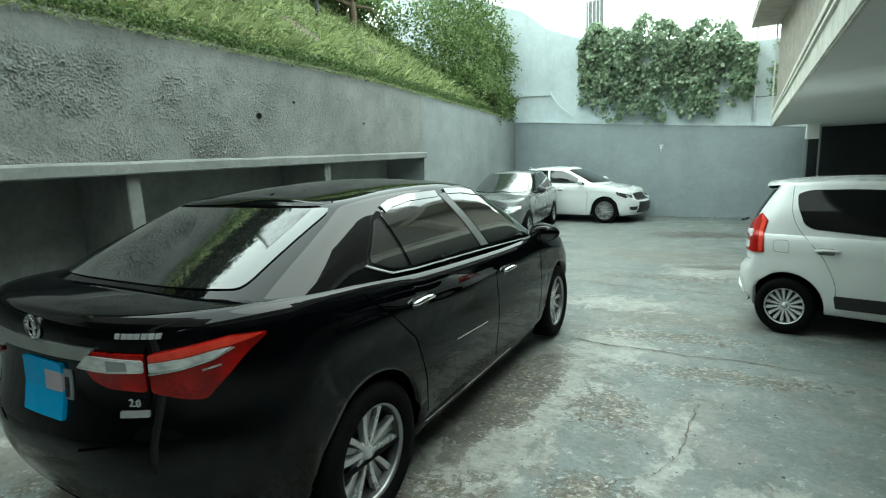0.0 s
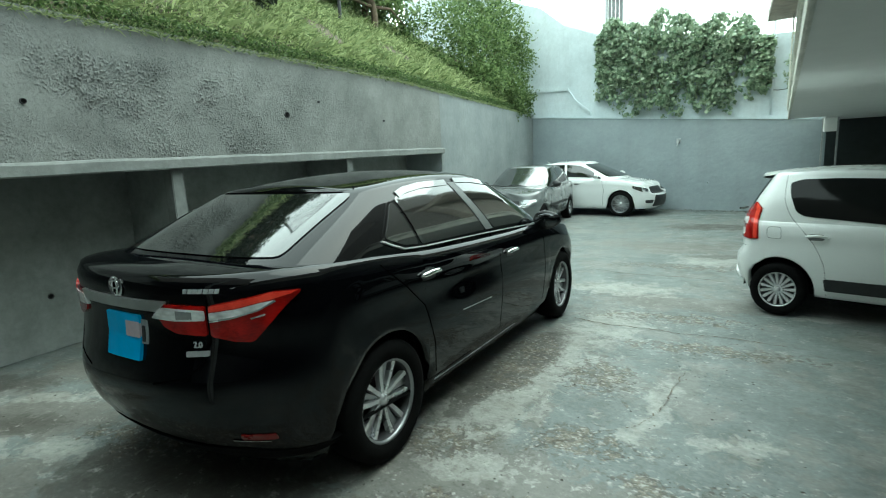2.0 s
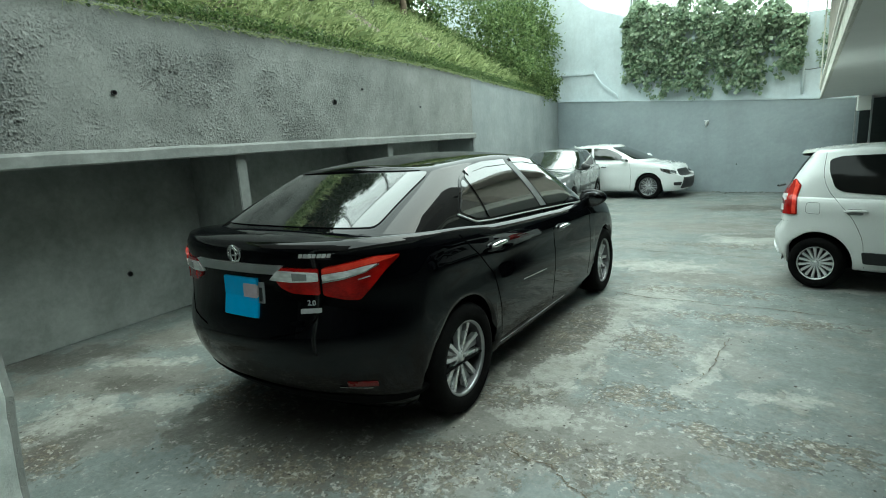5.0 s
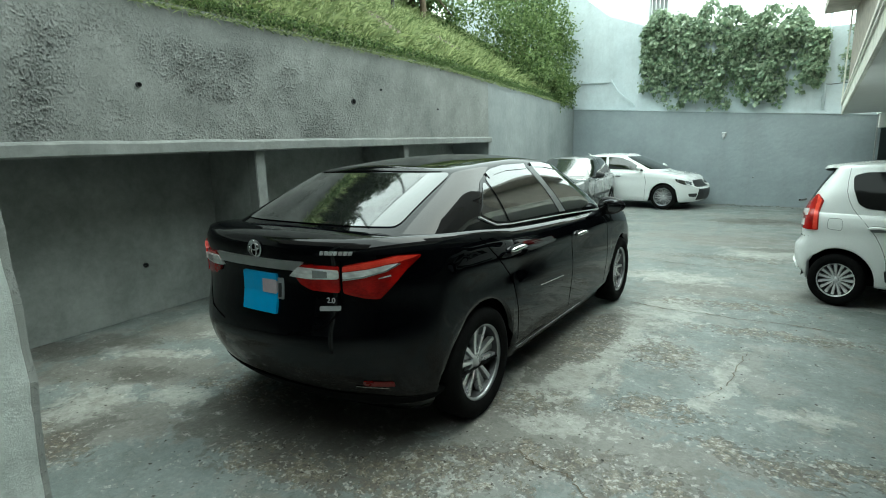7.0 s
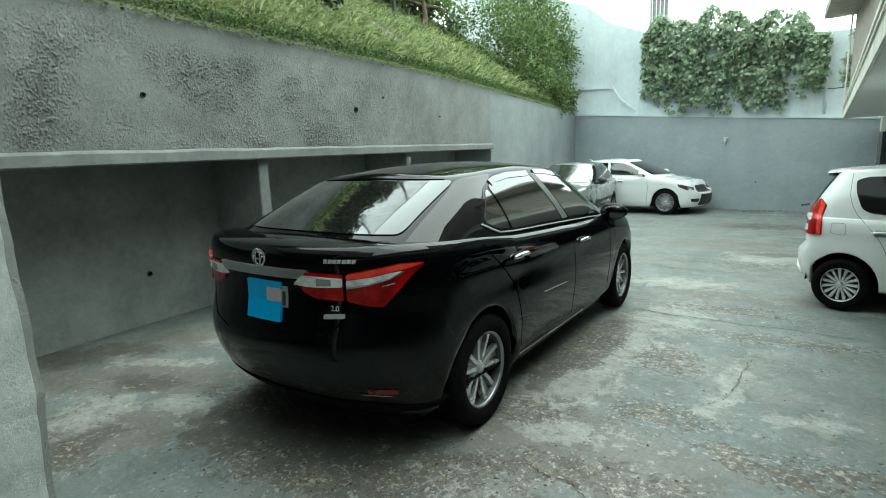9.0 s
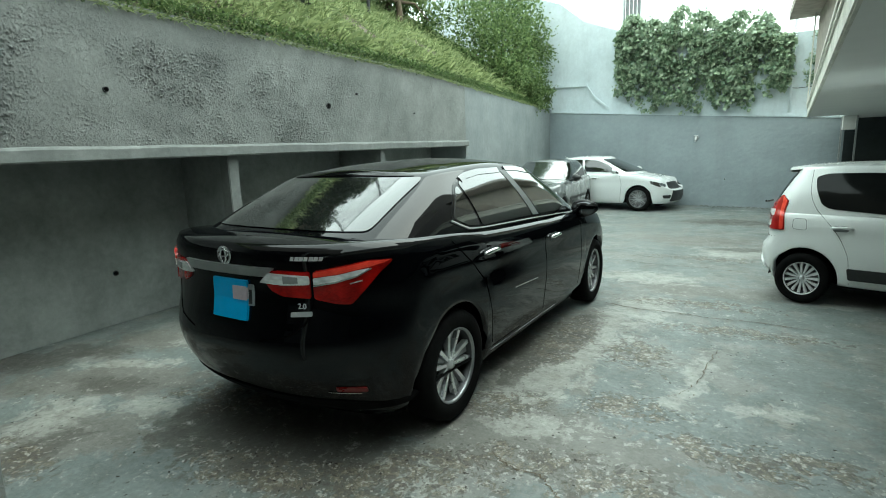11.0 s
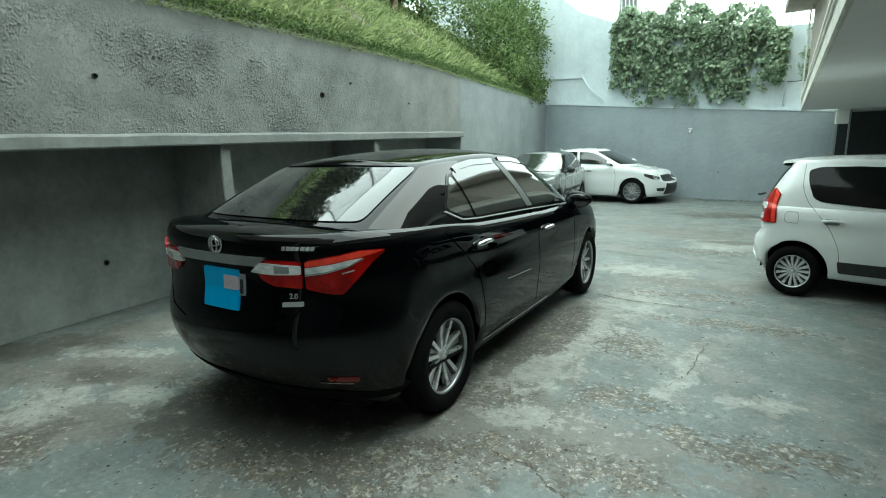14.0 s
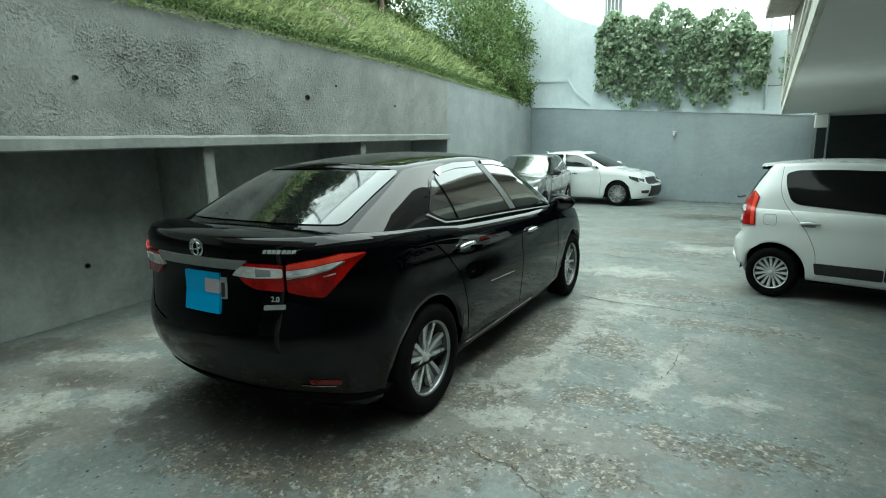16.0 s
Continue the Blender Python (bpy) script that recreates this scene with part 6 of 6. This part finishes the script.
# white house beyond the wall
house = thing("house", "bright white house beyond the wall", "house", pose(-4.2, 21, 0))
bm = prism(bmesh.new(), [(-1.2, 0), (2.2, -0.5), (2.2, 6), (-1.2, 6)], 0, 9.5)
part("wall", bm, M_HOUSE, house)
win = part("window", boxed((1.0, -0.40, 6.5), (2.0, -0.28, 7.9), 0.01), M_METAL, house, "barred window")
part("pane", boxed((1.06, -0.43, 6.56), (1.94, -0.405, 7.84)), M_CLEAR, win)
for k in range(6):
    part("bar", boxed((1.1 + 0.15 * k, -0.47, 6.5), (1.13 + 0.15 * k, -0.44, 7.9)), M_HOUSE, win)
part("roof", prism(bmesh.new(), [(-1.5, -0.4), (2.5, -0.9), (2.5, 6.3), (-1.5, 6.3)], 9.5, [9.7, 9.7, 10.8, 10.8]), M_BROWN, house)

# cracks in the floor and litter along the back wall
def crack(points, width, seed):
    rng = random.Random(seed)
    pts = []
    for (xa, ya), (xb, yb) in zip(points, points[1:]):
        for k in range(8):
            t = k / 8
            pts.append((xa + (xb - xa) * t + rng.uniform(-0.012, 0.012), ya + (yb - ya) * t + rng.uniform(-0.012, 0.012)))
    pts.append(points[-1])
    bm = bmesh.new()
    prev = None
    for i, (x, y) in enumerate(pts):
        w = width * rng.uniform(0.4, 1.2) * (0.3 if i in (0, len(pts) - 1) else 1)
        a, b = bm.verts.new((x - w * 0.4, y - w * 0.5, 0.0015)), bm.verts.new((x + w * 0.4, y + w * 0.5, 0.0015))
        if prev:
            bm.faces.new((prev[0], a, b, prev[1]))
        prev = (a, b)
    bmesh.ops.recalc_face_normals(bm, faces=bm.faces)
    part("crack", bm, M_SOIL, bpy.data.objects["ground"])


crack([(1.22, -0.22), (1.36, -0.29), (1.50, -0.27), (1.58, -0.36), (1.66, -0.40), (1.8, -0.44)], 0.007, 1)
crack([(1.0, 2.70), (1.3, 2.62), (1.68, 2.64), (1.95, 2.60), (2.3, 2.66), (2.7, 2.60)], 0.013, 2)
crack([(2.08, 1.80), (2.03, 1.5), (2.02, 1.2), (1.93, 0.9), (1.80, 0.78), (1.68, 0.62), (1.55, 0.52), (1.44, 0.36)], 0.009, 3)
crack([(0.6, 4.9), (1.1, 4.75), (1.7, 4.8), (2.2, 4.7)], 0.014, 4)
litter_rng = random.Random(9)
bm = bmesh.new()
for k in range(70):
    x = litter_rng.uniform(0.7, 3.4)
    y = by(x) - abs(litter_rng.gauss(0.12, 0.15)) - 0.04
    s = litter_rng.uniform(0.012, 0.035)
    bmesh.ops.create_icosphere(bm, subdivisions=1, radius=s, matrix=Matrix.Translation((x, y, s * 0.4)) @ Matrix.Diagonal((1, litter_rng.uniform(0.5, 1), 0.5, 1)))
tagged(part("litter", bm, M_LEDGE), "pale crumbs of plaster and dry leaves along the wall", "litter", kind="stuff")
bm = bmesh.new()
for k in range(160):
    x, y = litter_rng.uniform(-2.2, 3.2), litter_rng.uniform(-1.2, 3.5)
    if -0.95 < x < 1.0 and -1.0 < y < 3.7:
        continue
    s = litter_rng.uniform(0.002, 0.006)
    bmesh.ops.create_icosphere(bm, subdivisions=1, radius=s, matrix=Matrix.Translation((x, y, s * 0.4)) @ Matrix.Diagonal((1, 0.8, 0.6, 1)))
tagged(part("pebbles", bm, M_SOIL), "dark crumbs of dirt on the floor", "dirt", kind="stuff")


# wire netting on the bank, seen as a reflection in the sedan's rear window
net = thing("wire_fence", "tall dark wire netting on posts above the bank", "fence", pose(-4.75, 3.0, 4.0))
for y in (-0.6, 1.3, 3.2):
    part("post", tube(bmesh.new(), [(0, y, -0.1), (0, y, 4.3)], 0.035), M_TRIM, net)
part("rail", tube(bmesh.new(), [(0, -0.6, 4.25), (0, 3.2, 4.25)], 0.03), M_TRIM, net)
for k in range(-14, 34):
    for slope in (1, -1):
        lo = k * 0.16
        ends = sorted(((lo, 1.4), (lo + 2.8 * slope, 4.2)))
        (ya, za), (yb, zb) = ends
        a, b = max(ya, -0.6), min(yb, 3.2)
        if b - a < 0.2:
            continue
        at = lambda y: za + (zb - za) * (y - ya) / (yb - ya)
        part("wire", tube(bmesh.new(), [(0.01 * slope, a, at(a)), (0.01 * slope, b, at(b))], 0.010, 4), M_TRIM, net)


# small flakes of the floor paint
def blotch_outline(cx, cy, rx, ry, turn, seed, n=110, rough=0.5):
    pts = []
    for k in range(n):
        a = 2 * math.pi * k / n
        v = Vector((math.cos(a) * 1.3, math.sin(a) * 1.3, seed * 3.7))
        f = 1 + rough * (0.7 * noise.noise(v) + 0.45 * noise.noise(v * 2.7) + 0.3 * noise.noise(v * 6.5) + 0.2 * noise.noise(v * 15))
        x, y = rx * f * math.cos(a), ry * f * math.sin(a)
        pts.append((cx + x * math.cos(turn) - y * math.sin(turn), cy + x * math.sin(turn) + y * math.cos(turn)))
    return pts


chip_rng = random.Random(77)
for name, mat, count, z, lo, hi in (("pale_paint_chips", M_PALE_PATCH, 1000, 0.0006, 0.002, 0.012), ("dark_paint_pits", M_PIT, 900, 0.0008, 0.002, 0.009)):
    bm = bmesh.new()
    while count:
        x, y = chip_rng.uniform(-1.9, 3.5), chip_rng.uniform(-1.5, 4.5)
        if noise.noise((x * 1.1, y * 1.1, 5.0)) + 0.5 * noise.noise((x * 3, y * 3, 2.0)) + (0.25 if y < 0.3 else 0) < chip_rng.uniform(-0.05, 0.5):
            continue
        if -0.8 < x < 0.85 and -0.6 < y < 3.4:
            continue
        r = chip_rng.uniform(lo, hi) * chip_rng.uniform(0.5, 1.2)
        bm.faces.new([bm.verts.new((px, py, z)) for px, py in blotch_outline(x, y, r, r * chip_rng.uniform(0.4, 0.9), chip_rng.uniform(0, 3), count, n=14, rough=0.8)])
        count -= 1
    tagged(part(name, bm, mat), "scattered small flakes of worn floor paint", "paint flakes", kind="stuff")
